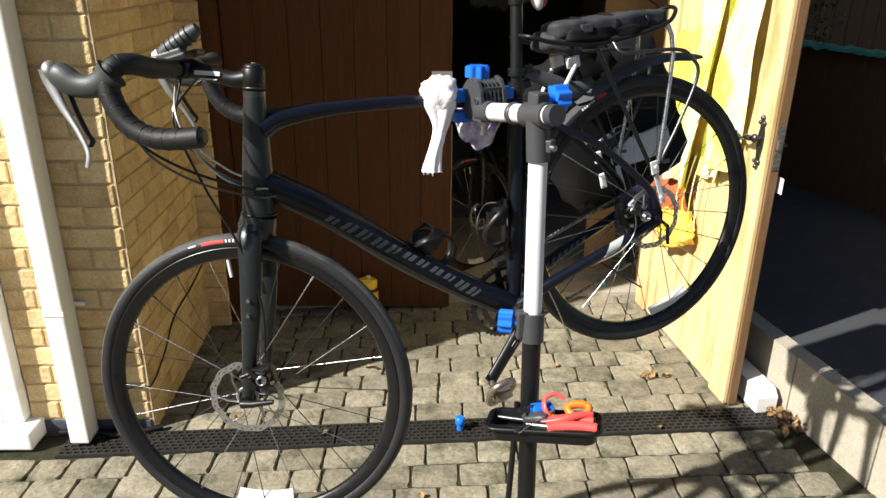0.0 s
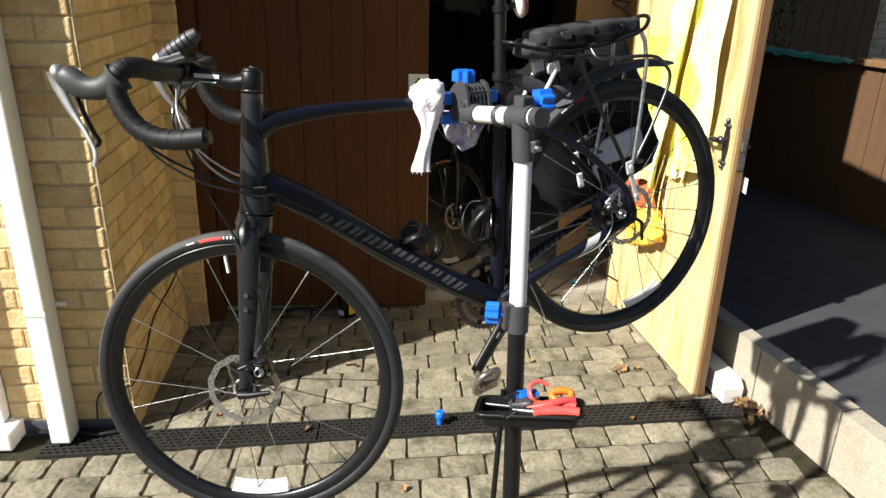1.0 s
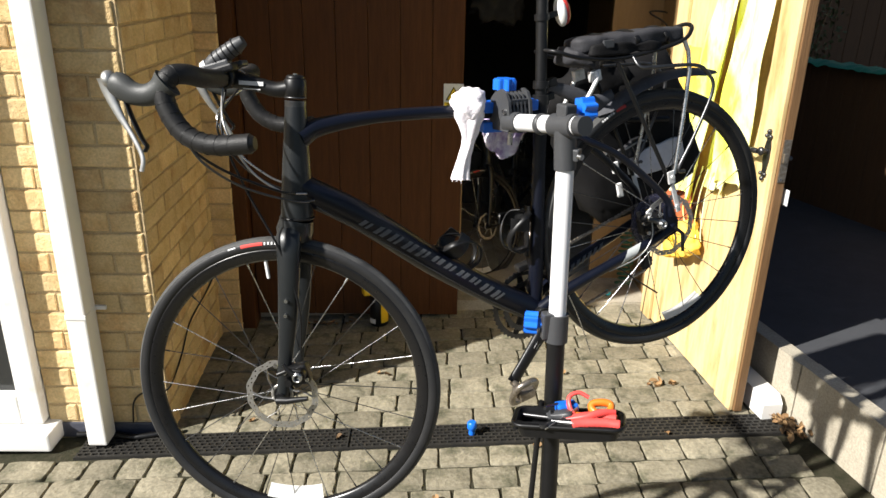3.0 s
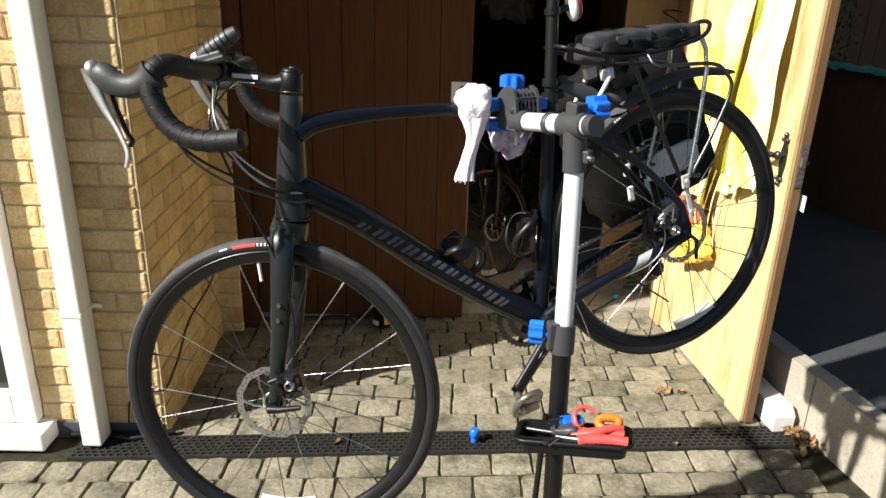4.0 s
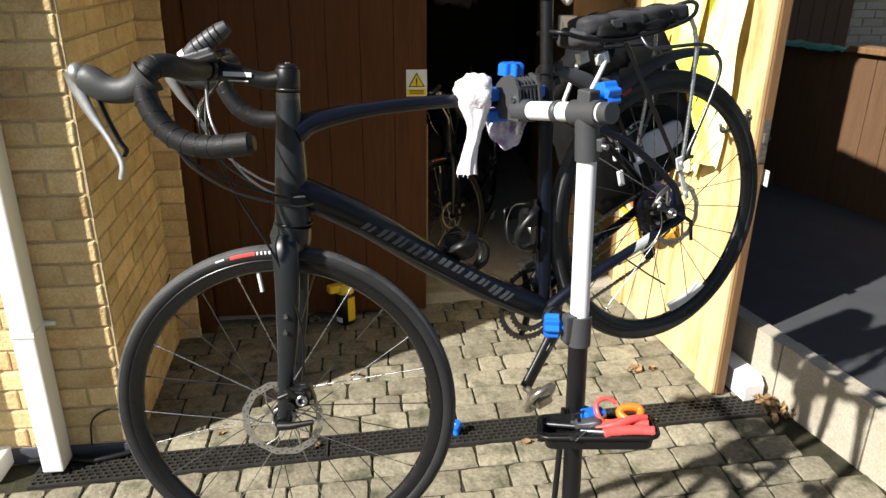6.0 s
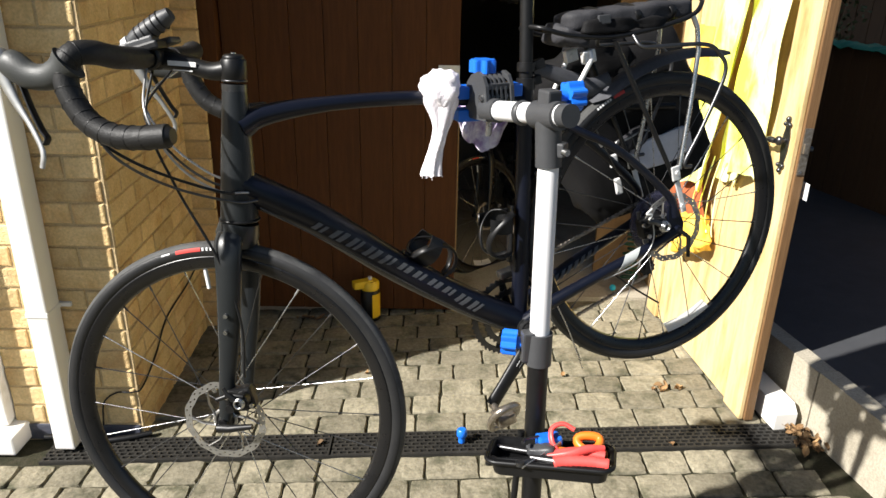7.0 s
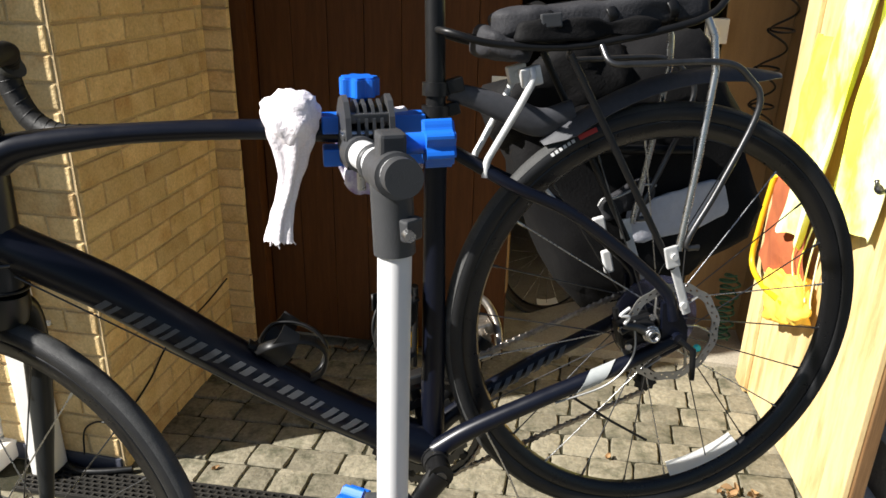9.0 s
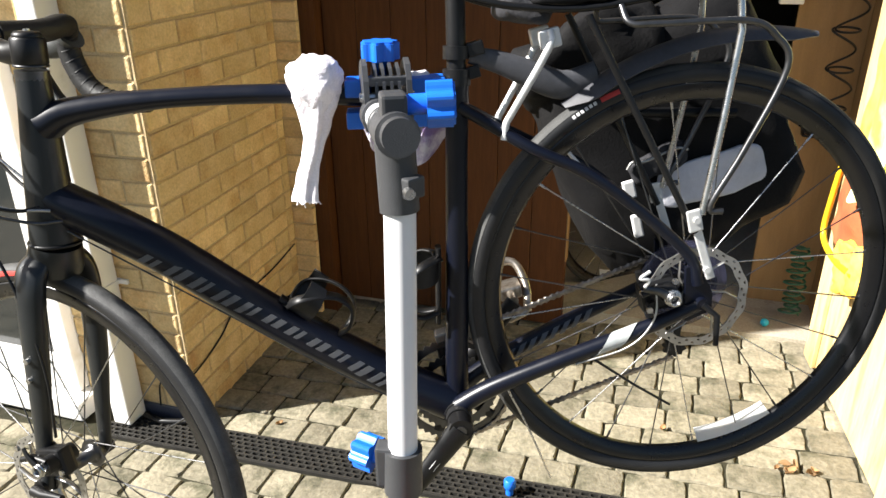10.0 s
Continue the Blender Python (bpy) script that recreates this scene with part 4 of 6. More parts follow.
part("chain", links, CHAINM, bike, "oily steel chain")
mech = part("rear_mech", Shape().box((-0.010, -0.068, -0.07), (0.024, -0.046, -0.032), None, 0.006).tube([(0.008, -0.052, -0.06), (0.018, -0.05, -0.085), PUL + Vector((0, -0.008, 0.0))], [0.011, 0.0085, 0.007], 10, flat=0.5), BLACK, bike, "black rear derailleur")
for dy in (-0.007, 0.009):
    part("cage_plate", Shape().tube([PUL + Vector((-0.008, dy, 0.048)), PUL + Vector((-0.002, dy, 0.022)), PUL + Vector((0.001, dy, -0.004))], [0.010, 0.0085, 0.011], 10, flat=0.12, up=(1, 0, 0)), BLACK, mech)
for c, R in ((PUL, 0.0185), (PUL + Vector((-0.008, 0, 0.045)), 0.016)):
    pts = [((R + (0.003 if i % 2 else -0.001)) * math.cos(math.pi * i / 11), (R + (0.003 if i % 2 else -0.001)) * math.sin(math.pi * i / 11)) for i in range(22)]
    part("jockey_wheel", Shape().plate(pts, 0.005, Matrix.Translation(c + Vector((0, 0.003, 0))) @ Matrix.Rotation(radians(90), 4, "X")), BLACK, mech)
part("front_mech", Shape().box((0.36, -0.055, -0.01), (0.4, -0.03, 0.008), None, 0.004).box((0.33, -0.03, 0.0), (0.375, 0.0, 0.03), None, 0.005), STEELDARK, bike)


# bottle cages: a back plate, a looped strap on each side and a broad wing over the top
def cage(base, along, out):
    al, o, y = Vector(along).normalized(), Vector(out).normalized(), Vector((0, 1, 0))
    b = Vector(base)
    body = part("bottle_cage", Shape().tube([b - al * 0.05 + o * 0.004, b + al * 0.075 + o * 0.004], [0.010, 0.012], 10, flat=0.4, up=y), BLACK, bike, "black plastic bottle cage")
    for k in (1, -1):
        p = [b - al * 0.03 + o * 0.006 + y * k * 0.006, b - al * 0.035 + o * 0.03 + y * k * 0.014, b - al * 0.022 + o * 0.056 + y * k * 0.016, b + al * 0.004 + o * 0.063 + y * k * 0.022,
             b + al * 0.032 + o * 0.054 + y * k * 0.032, b + al * 0.055 + o * 0.032 + y * k * 0.037, b + al * 0.06 + o * 0.01 + y * k * 0.018, b + al * 0.055 + o * 0.004]
        part("strap", Shape().tube(curve(p, 6), 0.0085, 10, flat=0.4, up=y), BLACK, body)
        rows = []
        for i in range(11):
            w = radians(10 + 125 * i / 10)
            c = b + o * (0.038 - 0.036 * math.cos(w)) + y * (k * 0.0385 * math.sin(w)) + al * (0.05 - 0.012 * math.sin(w))
            half = 0.021 - 0.008 * i / 10
            rows.append([c - al * half, c, c + al * half])
        part("wing", Shape().sheet(rows, 0.003), BLACK, body)
    part("bolt", Shape().cyl(b + al * 0.03 + o * 0.008, b + al * 0.03 + o * 0.012, 0.0045, 10), SILVER, body)


cage((0.56, 0, 0.092), (0.62, 0, 0.78), (-0.78, 0, 0.62))
cage((0.368, 0, 0.09), (-0.26, 0, 0.96), (0.96, 0, 0.26))

# rack, mudguard and bags
def arm(name, pts, r, m, label="", n=6, seg=10):
    return part(name, Shape().tube(curve(pts, n) if len(pts) > 2 else pts, r, seg), m, bike, label)


loop = curve([(0.235, 0, 0.503), (0.225, 0.045, 0.497), (0.17, 0.055, 0.468), (0.06, 0.055, 0.438), (-0.1, 0.055, 0.43), (-0.155, 0.04, 0.447), (-0.175, 0, 0.455), (-0.155, -0.04, 0.447), (-0.1, -0.055, 0.43), (0.06, -0.055, 0.438), (0.17, -0.055, 0.468), (0.225, -0.045, 0.497)], 5)
part("rack_platform", Shape().tube(loop, 0.005, 10, closed=True).tube([(0.14, -0.055, 0.458), (0.14, 0.055, 0.458)], 0.004, 8).tube([(0.03, -0.055, 0.435), (0.03, 0.055, 0.435)], 0.004, 8).tube([(-0.08, -0.055, 0.43), (-0.08, 0.055, 0.43)], 0.004, 8).tube([(0.2, 0, 0.485), (0.05, 0, 0.437), (-0.16, 0, 0.45)], 0.0045, 8), BLACK, bike, "black tubular luggage rack")
for s in (1, -1):
    arm("rack_leg", [(0.079, s * 0.058, 0.432), (-0.005, s * 0.076, 0.105)], 0.0052, BLACK)
    arm("rack_leg", [(-0.115, s * 0.058, 0.43), (-0.112, s * 0.066, 0.36), (-0.018, s * 0.078, 0.13)], 0.0052, SILVER, "worn silver rack leg", 2)
    arm("rack_rail", [(0.036, s * 0.06, 0.432), (0.034, s * 0.078, 0.41), (0.0, s * 0.085, 0.4), (-0.11, s * 0.088, 0.374), (-0.145, s * 0.088, 0.345), (-0.155, s * 0.088, 0.3), (-0.085, s * 0.085, 0.205), (-0.03, s * 0.082, 0.14), (-0.045, s * 0.084, 0.128)], 0.0045, STEELDARK)
    part("rack_foot", Shape().box((-0.016, s * 0.08 - 0.003, 0.108), (0.004, s * 0.08 + 0.003, 0.14), None, 0.002).box((-0.015, s * 0.077 - 0.002, 0.028), (-0.002, s * 0.077 + 0.002, 0.112), Matrix.Translation((-0.008, 0, 0.03)) @ Matrix.Rotation(radians(6), 4, "Y") @ Matrix.Translation((0.0, 0, -0.03)), 0.002).cyl((-0.008, s * 0.079, 0.125), (-0.008, s * 0.087, 0.125), 0.005, 10).cyl((-0.012, s * 0.077, 0.045), (-0.012, s * 0.083, 0.045), 0.005, 10), ALLOY, bike, "bright alloy rack foot with bolts")
    arm("rack_strut", [(0.128, s * 0.04, 0.425), (0.135, s * 0.045, 0.405), (0.2, s * 0.036, 0.335), (0.214, s * 0.036, 0.32), (0.222, s * 0.038, 0.3)], 0.0052, ALLOY, "bright alloy rack strut", 3)
    part("strut_block", Shape().box((0.116, s * 0.034 - 0.008, 0.402), (0.144, s * 0.034 + 0.008, 0.428), None, 0.003).cyl((0.13, s * 0.034 + 0.007, 0.414), (0.13, s * 0.034 + 0.012, 0.414), 0.006, 10), ALLOY, bike, "alloy strut bracket")
guard = []
for i in range(25):
    t = i / 24
    ang = radians(69 + t * 58)
    R = 0.354 + 0.058 * t ** 1.3
    cx, cz = R_HUB.x + R * math.cos(ang), R_HUB.z + R * math.sin(ang)
    w = 0.029 * min(1, 0.35 + (1 - abs(2 * t - 1)) * 3)
    row = []
    for k in range(9):
        u = -1 + 2 * k / 8
        drop = 0.019 * u * u * w / 0.029
        row.append((cx - drop * math.cos(ang), w * u, cz - drop * math.sin(ang)))
    guard.append(row)
part("mudguard", Shape().sheet(guard, 0.002), GUARD, bike, "black plastic mudguard with dappled grey sheen put into its colour")
part("guard_arm", Shape().tube(curve([(0.236, 0, 0.42), (0.2, 0, 0.4), (0.16, 0, 0.372), (0.12, 0, 0.345), (0.07, 0, 0.345)], 6), [0.012 + 0.0006 * min(i, 14) for i in range(25)], 12, flat=0.45, up=(-0.55, 0, 0.83)), GUARD, bike)


def cushion(size, m, puff=0.3, n=8, wob=0.01, seed=3):
    """A soft rounded box with a slightly uneven surface."""
    bm = bmesh.new()
    bmesh.ops.create_cube(bm, size=2.0)
    bmesh.ops.subdivide_edges(bm, edges=bm.edges[:], cuts=n, use_grid_fill=True)
    s = Shape()
    for p in bm.verts:
        c = p.co.copy()
        l = (abs(c.x) ** 5 + abs(c.y) ** 5 + abs(c.z) ** 5) ** 0.2
        d = c / max(l, 1e-6)
        e = Vector((d.x * size[0], d.y * size[1], d.z * size[2]))
        e += d * wob * noise.noise(e * 18 + Vector((seed, 0, 0))) + d * wob * 0.5 * noise.noise(e * 45 + Vector((0, seed, 0)))
        p.co = e
    return s.bm(bm, m, True)


bag = thing("rack_bag", "rolled black fabric bag strapped on a bicycle rack", "bag", BIKE)
roll = Matrix.Translation((0.012, 0, 0.466)) @ Matrix.Rotation(radians(-9), 4, "Y")
part("roll", cushion((0.15, 0.052, 0.021), roll, wob=0.0045, n=18), BAGGREY, bag)
part("front_fold", cushion((0.036, 0.046, 0.018), Matrix.Translation((0.15, 0.002, 0.458)) @ Matrix.Rotation(radians(-30), 4, "Y"), wob=0.008, n=10, seed=31), BAGGREY, bag)
part("side_fold", cushion((0.1, 0.008, 0.013), Matrix.Translation((0.045, 0.052, 0.456)) @ Matrix.Rotation(radians(-12), 4, "Y"), wob=0.01, n=10, seed=37), FABRIC, bag)
for k, x in enumerate((-0.085, 0.0, 0.085)):
    part("strap", Shape().tube([roll @ Vector((x + 0.006 * math.sin(w), 0.055 * math.cos(w), 0.024 * math.sin(w))) for w in np.linspace(0, 6.283, 29)[:-1]], 0.007, 8, closed=True, flat=0.2, up=(1, 0, 0)), BLACK, bag)
part("buckle", Shape().box((-0.014, -0.003, -0.009), (0.014, 0.004, 0.009), roll @ Matrix.Translation((0.085, 0.058, 0.0)), 0.002), GREYPLAST, bag)
pannier = thing("pannier", "black pannier bag with pale grey reflective panel, hung on bicycle rack", "pannier bag", BIKE)
part("bag_body", cushion((0.195, 0.07, 0.205), Matrix.Translation((-0.07, -0.178, 0.185)) @ Matrix.Rotation(radians(10), 4, "Y"), wob=0.014, seed=9), FABRIC, pannier)
part("roll_top", cushion((0.12, 0.05, 0.055), Matrix.Translation((0.04, -0.16, 0.355)) @ Matrix.Rotation(radians(14), 4, "Y"), wob=0.016, seed=19), FABRIC, pannier)
part("pocket", cushion((0.05, 0.012, 0.022), Matrix.Translation((-0.025, -0.098, 0.165)) @ Matrix.Rotation(radians(12), 4, "Y"), wob=0.006, seed=23), BAGGREY, pannier)
part("clip", Shape().tube(curve([(0.03, -0.085, 0.172), (0.02, -0.083, 0.182), (0.0, -0.083, 0.178), (-0.05, -0.083, 0.185), (-0.07, -0.083, 0.178)], 4), 0.0024, 6), DULLSILVER, pannier)
pm = Matrix.Translation((-0.108, -0.1, 0.118))
part("reflective_panel", cushion((0.092, 0.006, 0.036), pm, wob=0.005), REFLECT, pannier, "pale grey reflective panel")
part("hook_rail", Shape().tube([(0.05, -0.1, 0.27), (-0.16, -0.1, 0.21)], 0.008, 8), BLACK, pannier)
part("buckle", Shape().box((0.02, -0.102, 0.12), (0.04, -0.092, 0.15), None, 0.003), STICKER, pannier, "pale buckle")
part("buckle", Shape().box((0.02, -0.102, 0.05), (0.036, -0.092, 0.09), None, 0.003), STICKER, pannier, "pale buckle")

# rear lamp on the seatpost
tail = thing("rear_lamp", "white bicycle rear lamp with red lens on the seatpost", "bicycle lamp", BIKE)
part("lamp_body", Shape().ball((0.168, 0.0, 0.572), (0.013, 0.02, 0.033), 16), PVC, tail)
part("lens", Shape().ball((0.159, 0.0, 0.572), (0.0125, 0.018, 0.031), 16), RED, tail, "red lens")
part("strap", Shape().cyl((0.219, 0, 0.566), (0.2165, 0, 0.58), 0.0175, 18).box((0.178, -0.008, 0.565), (0.21, 0.008, 0.578), None, 0.002), BLACK, tail)


# ---- repair stand ----
stand = thing("repair_stand", "bicycle repair stand, white upper tube, dark grey lower tube, blue knobs", "repair stand")


def pole(z):
    return Vector((0.578 + (1.44 - z) * 0.01, -1.085 - (1.44 - z) * 0.09, z))


part("upper_tube", Shape().cyl(pole(1.08), pole(1.42), 0.0185, 24), WHITEPAINT, stand, "white upper tube")
part("lower_tube", Shape().cyl(pole(0.12), pole(1.05), 0.0195, 24), BLACK, stand, "dark lower tube")
part("collar", Shape().cyl(pole(1.035), pole(1.097), 0.0245, 24).box((-0.012, -0.0, -0.03), (0.012, 0.034, 0.03), Matrix.Translation(pole(1.072)) @ Matrix.Rotation(radians(100), 4, "Z"), 0.004), GREYPLAST, stand, "dark grey collar")


def knob(at, axis, parent, R=0.0265, depth=0.03, stem=0.03):
    """A lobed blue hand knob whose stem runs against its axis."""
    z = Vector(axis).normalized()
    q = z.to_track_quat("Z", "Y").to_matrix().to_4x4()
    m = Matrix.Translation(at) @ q
    n = 56
    out = [((R + 0.0032 * math.cos(7 * 2 * math.pi * i / n)) * math.cos(2 * math.pi * i / n), (R + 0.0032 * math.cos(7 * 2 * math.pi * i / n)) * math.sin(2 * math.pi * i / n)) for i in range(n)]
    s = Shape().plate(out, depth, m)
    s.plate([(x * 0.9, y * 0.9) for x, y in out], 0.0025, m @ Matrix.Translation((0, 0, depth)))
    s.cyl(m @ Vector((0, 0, -stem)), m @ Vector((0, 0, 0)), 0.0115, 16)
    k = part("knob", s, BLUEP, parent, "blue lobed plastic knob")
    part("bolt", Shape().cyl(m @ Vector((0, 0, -stem - 0.02)), m @ Vector((0, 0, -stem)), 0.005, 10), SILVER, k)
    return k


ARM_A, ARM_B = Vector((0.592, -1.118, 1.499)), Vector((0.487, -0.925, 1.468))
ad_ = (ARM_B - ARM_A).normalized()
TEE = Vector((0.573, -1.083, 1.492))
tee = Shape().cyl(pole(1.405), TEE, 0.0225, 24).cyl(TEE - ad_ * 0.034, TEE + ad_ * 0.034, 0.024, 24)
tee.box((-0.012, -0.03, -0.012), (0.012, 0.0, 0.012), Matrix.Translation(pole(1.437)) @ Matrix.Rotation(radians(60), 4, "Z"), 0.003)
tee.box((-0.016, -0.014, 0.012), (0.016, 0.014, 0.043), Matrix.Translation(TEE) @ Matrix.Rotation(math.atan2(ad_.y, ad_.x), 4, "Z"), 0.004)
part("tee_joint", tee, GREYPLAST, stand, "dark grey tee joint")
part("cross_arm", Shape().cyl(ARM_A, ARM_B, 0.0185, 24), WHITEPAINT, stand, "white cross arm")
part("end_cap", Shape().cyl(ARM_A - ad_ * 0.02, ARM_A + ad_ * 0.001, 0.0195, 24), GREYPLAST, stand, "dark grey end cap")
part("arm_ring", Shape().ring(TEE.lerp(ARM_B, 0.42), ad_, 0.0185, 0.004, 32, 8, 2.0), GREYPLAST, stand)
part("quick_bolt", Shape().cyl(pole(1.437) + Vector((0.02, -0.028, 0)), pole(1.437) + Vector((0.026, -0.036, 0)), 0.006, 10), SILVER, stand)
knob(TEE + Vector((0.03, 0.022, 0.028)), (0.93, 0.36, 0.03), stand, R=0.0232, depth=0.028)
knob(pole(1.072) + Vector((-0.04, 0.008, 0)), (-1, 0.2, 0.0), stand, R=0.0215, depth=0.026)
# clamp jaws round the top tube
CL = Vector((0.49, -0.9, 1.495))
cm = Matrix.Translation(CL) @ Matrix.Rotation(math.atan2(ad_.y, ad_.x), 4, "Z")
jaw = Shape()
jaw.cyl(ARM_B - ad_ * 0.03, ARM_B + ad_ * 0.015, 0.0225, 20)
cheek = [(-0.03, -0.046), (0.03, -0.05), (0.046, -0.03), (0.05, 0.0), (0.044, 0.018), (0.028, 0.034), (0.006, 0.042), (-0.012, 0.036), (-0.024, 0.018), (-0.03, -0.01)]
for x, z in ((-0.012, 0.016), (0.022, 0.01), (0.03, -0.016), (-0.012, -0.034), (0.02, -0.036)):
    jaw.box((x - 0.008, -0.028, z - 0.006), (x + 0.008, 0.028, z + 0.006), cm, 0.002)
clamp = part("clamp_body", jaw, GREYPLAST, stand, "ribbed dark grey clamp")
for y, th, k in ((0.031, 0.007, 1.0), (0.016, 0.004, 0.86), (0.006, 0.004, 0.86), (-0.004, 0.004, 0.86), (-0.014, 0.004, 0.86), (-0.025, 0.007, 1.0)):
    part("cheek" if k == 1.0 else "rib", Shape().plate([(x * k, z * k) for x, z in cheek], th, cm @ Matrix.Translation((0, y, 0.0)) @ Matrix.Rotation(radians(90), 4, "X")), GREYPLAST, clamp)
part("pivot_bolt", Shape().cyl(cm @ Vector((-0.014, -0.036, -0.004)), cm @ Vector((-0.014, 0.036, -0.004)), 0.006, 12), SILVER, clamp)
knob(CL + Vector((-0.018, 0.028, 0.036)), (0, 0, 1), stand, R=0.0238, depth=0.022, stem=0.026)
tt = (BIKE.to_3x3() @ Vector((0.97, 0, 0.24))).normalized()
for o, up in ((0.045, 1), (-0.045, 1), (0.045, -1), (-0.045, -1)):
    c = BIKE @ Vector((0.352, 0, 0.387)) + tt * o + Vector((0, 0, 0.022 * up))
    part("jaw_pad", Shape().box((-0.024, -0.018, -0.012), (0.024, 0.018, 0.012), Matrix.Translation(c) @ tt.to_track_quat("X", "Z").to_matrix().to_4x4(), 0.003), BLUEP, stand, "blue jaw pad")
part("clamp_bolt", Shape().cyl(CL + Vector((-0.005, -0.01, -0.08)), CL + Vector((-0.005, -0.01, -0.03)), 0.006, 10), SILVER, stand)
# folding legs
foot_c = pole(0.15)
part("hub", Shape().cyl(pole(0.1), pole(0.2), 0.028, 20).cyl(pole(0.48), pole(0.525), 0.027, 20), GREYPLAST, stand)
for w in (250, 10, 130):
    d = Vector((math.cos(radians(w)), math.sin(radians(w)), 0))
    e = foot_c + d * 0.42
    e.z = gz(e.x) + 0.018
    part("leg", Shape().tube([pole(0.5) + d * 0.025, e], 0.012, 12), BLACK, stand)
    part("brace", Shape().tube([pole(0.15) + d * 0.025, (pole(0.5) + d * 0.025).lerp(e, 0.55)], 0.006, 8), BLACK, stand)
    part("foot", Shape().cyl(e - Vector((0, 0, 0.019)), e + Vector((0, 0, 0.012)), 0.019, 14), GREYPLAST, stand)

part("rod", Shape().tube([pole(0.9) + Vector((-0.027, -0.012, 0)), pole(0.5) + Vector((-0.05, -0.01, 0))], 0.0065, 10), BLACK, stand)

# tool tray on the post
tray_m = Matrix.Translation((0.603, -1.225, 0.878)) @ Matrix.Rotation(radians(-14), 4, "Z") @ Matrix.Rotation(radians(-6), 4, "Y") @ Matrix.Rotation(radians(-9), 4, "X")
tray = thing("tool_tray", "black plastic tool tray clamped on the stand post", "tool tray", tray_m)


def rounded(w, h, r, n=6):
    out = []
    for cx, cy, a in ((w - r, h - r, 0), (-w + r, h - r, 90), (-w + r, -h + r, 180), (w - r, -h + r, 270)):
        out += [(cx + r * math.cos(radians(a + 90 * k / n)), cy + r * math.sin(radians(a + 90 * k / n))) for k in range(n + 1)]
    return out


def bowl(s, w, h, r, depth, t):
    o, i = rounded(w, h, r), rounded(w - t, h - t, max(0.002, r - t))
    b, bi = rounded(w * 0.93, h * 0.9, r), rounded(w * 0.93 - t, h * 0.9 - t, max(0.002, r - t))
    n = len(o)
    v = [(x, y, depth) for x, y in o] + [(x, y, depth) for x, y in i] + [(x, y, 0) for x, y in b] + [(x, y, t) for x, y in bi]
    f = [(k, (k + 1) % n, n + (k + 1) % n, n + k) for k in range(n)] + [(2 * n + k, 2 * n + (k + 1) % n, (k + 1) % n, k) for k in range(n)]
    f += [(n + k, n + (k + 1) % n, 3 * n + (k + 1) % n, 3 * n + k) for k in range(n)] + [tuple(range(2 * n, 3 * n))[::-1], tuple(range(3 * n, 4 * n))]
    return s.add(v, f)


part("tray_bowl", bowl(Shape(), 0.108, 0.044, 0.02, 0.032, 0.003), BLACK, tray)
rim = rounded(0.112, 0.048, 0.022)
part("tray_rim", Shape().tube([(x, y, 0.028) for x, y in rim], 0.0045, 8, closed=True), BLACK, tray)
part("divider", Shape().box((-0.03, -0.038, 0.003), (-0.027, 0.038, 0.024)), BLACK, tray)
part("post_ring", Shape().ring((-0.03, 0.085, 0.01), (0, 0, 1), 0.024, 0.006, 32, 8, 2.5).box((-0.05, 0.036, -0.002), (-0.01, 0.066, 0.022), None, 0.003), GREYPLAST, tray)


# ---- things on and beside the stand ----
def drape(x0, x1, zt, u0, u1, zb, m, y=-0.04, folds=3.0, amp=0.012, nx=26, nz=30, seed=0, wave=0.01, s0=0.0, s1=1.0):
    """A hanging cloth: its top edge runs x0..x1 at zt, its lower edge u0..u1 at zb, in the plane m."""
    g = []
    for i in range(nz + 1):
        t = i / nz
        row = []
        for k in range(nx + 1):
            s = s0 + (s1 - s0) * k / nx
            x = (x0 + (x1 - x0) * s) * (1 - t) + (u0 + (u1 - u0) * s) * t
            z = zt + (zb - zt) * t + wave * noise.noise(Vector((s * 5, seed, 2.0))) * t * 3
            yy = y - amp * (0.4 + 0.6 * t) * math.sin(s * folds * 6.28 + seed + 1.5 * noise.noise(Vector((t * 2, s, seed)))) - 0.012 * noise.noise(Vector((s * 3, t * 4, seed + 5)))
            x += 0.012 * noise.noise(Vector((t * 5, seed + 2, s)))
            row.append(m @ Vector((x, yy, z)))
        g.append(row)
    return Shape().sheet(g, 0.0025)


# rags tied at the clamp
rag = thing("rag", "crumpled white cotton rag knotted round the bicycle top tube", "rag")
rc = Vector((0.392, -0.905, 1.487))
bm = bmesh.new()
bmesh.ops.create_icosphere(bm, subdivisions=4, radius=1.0)
for p in bm.verts:
    d = p.co.copy()
    w = 1 + 0.2 * noise.noise(d * 1.6) + 0.09 * noise.noise(d * 4.5 + Vector((3, 0, 0))) + 0.035 * noise.noise(d * 12)
    p.co = rc + Vector((d.x * 0.035 * w * (1.1 + 0.25 * d.z), d.y * 0.034 * w, d.z * 0.04 * w + 0.012))
part("knot", Shape().bm(bm, None, True), RAG, rag)
g = []
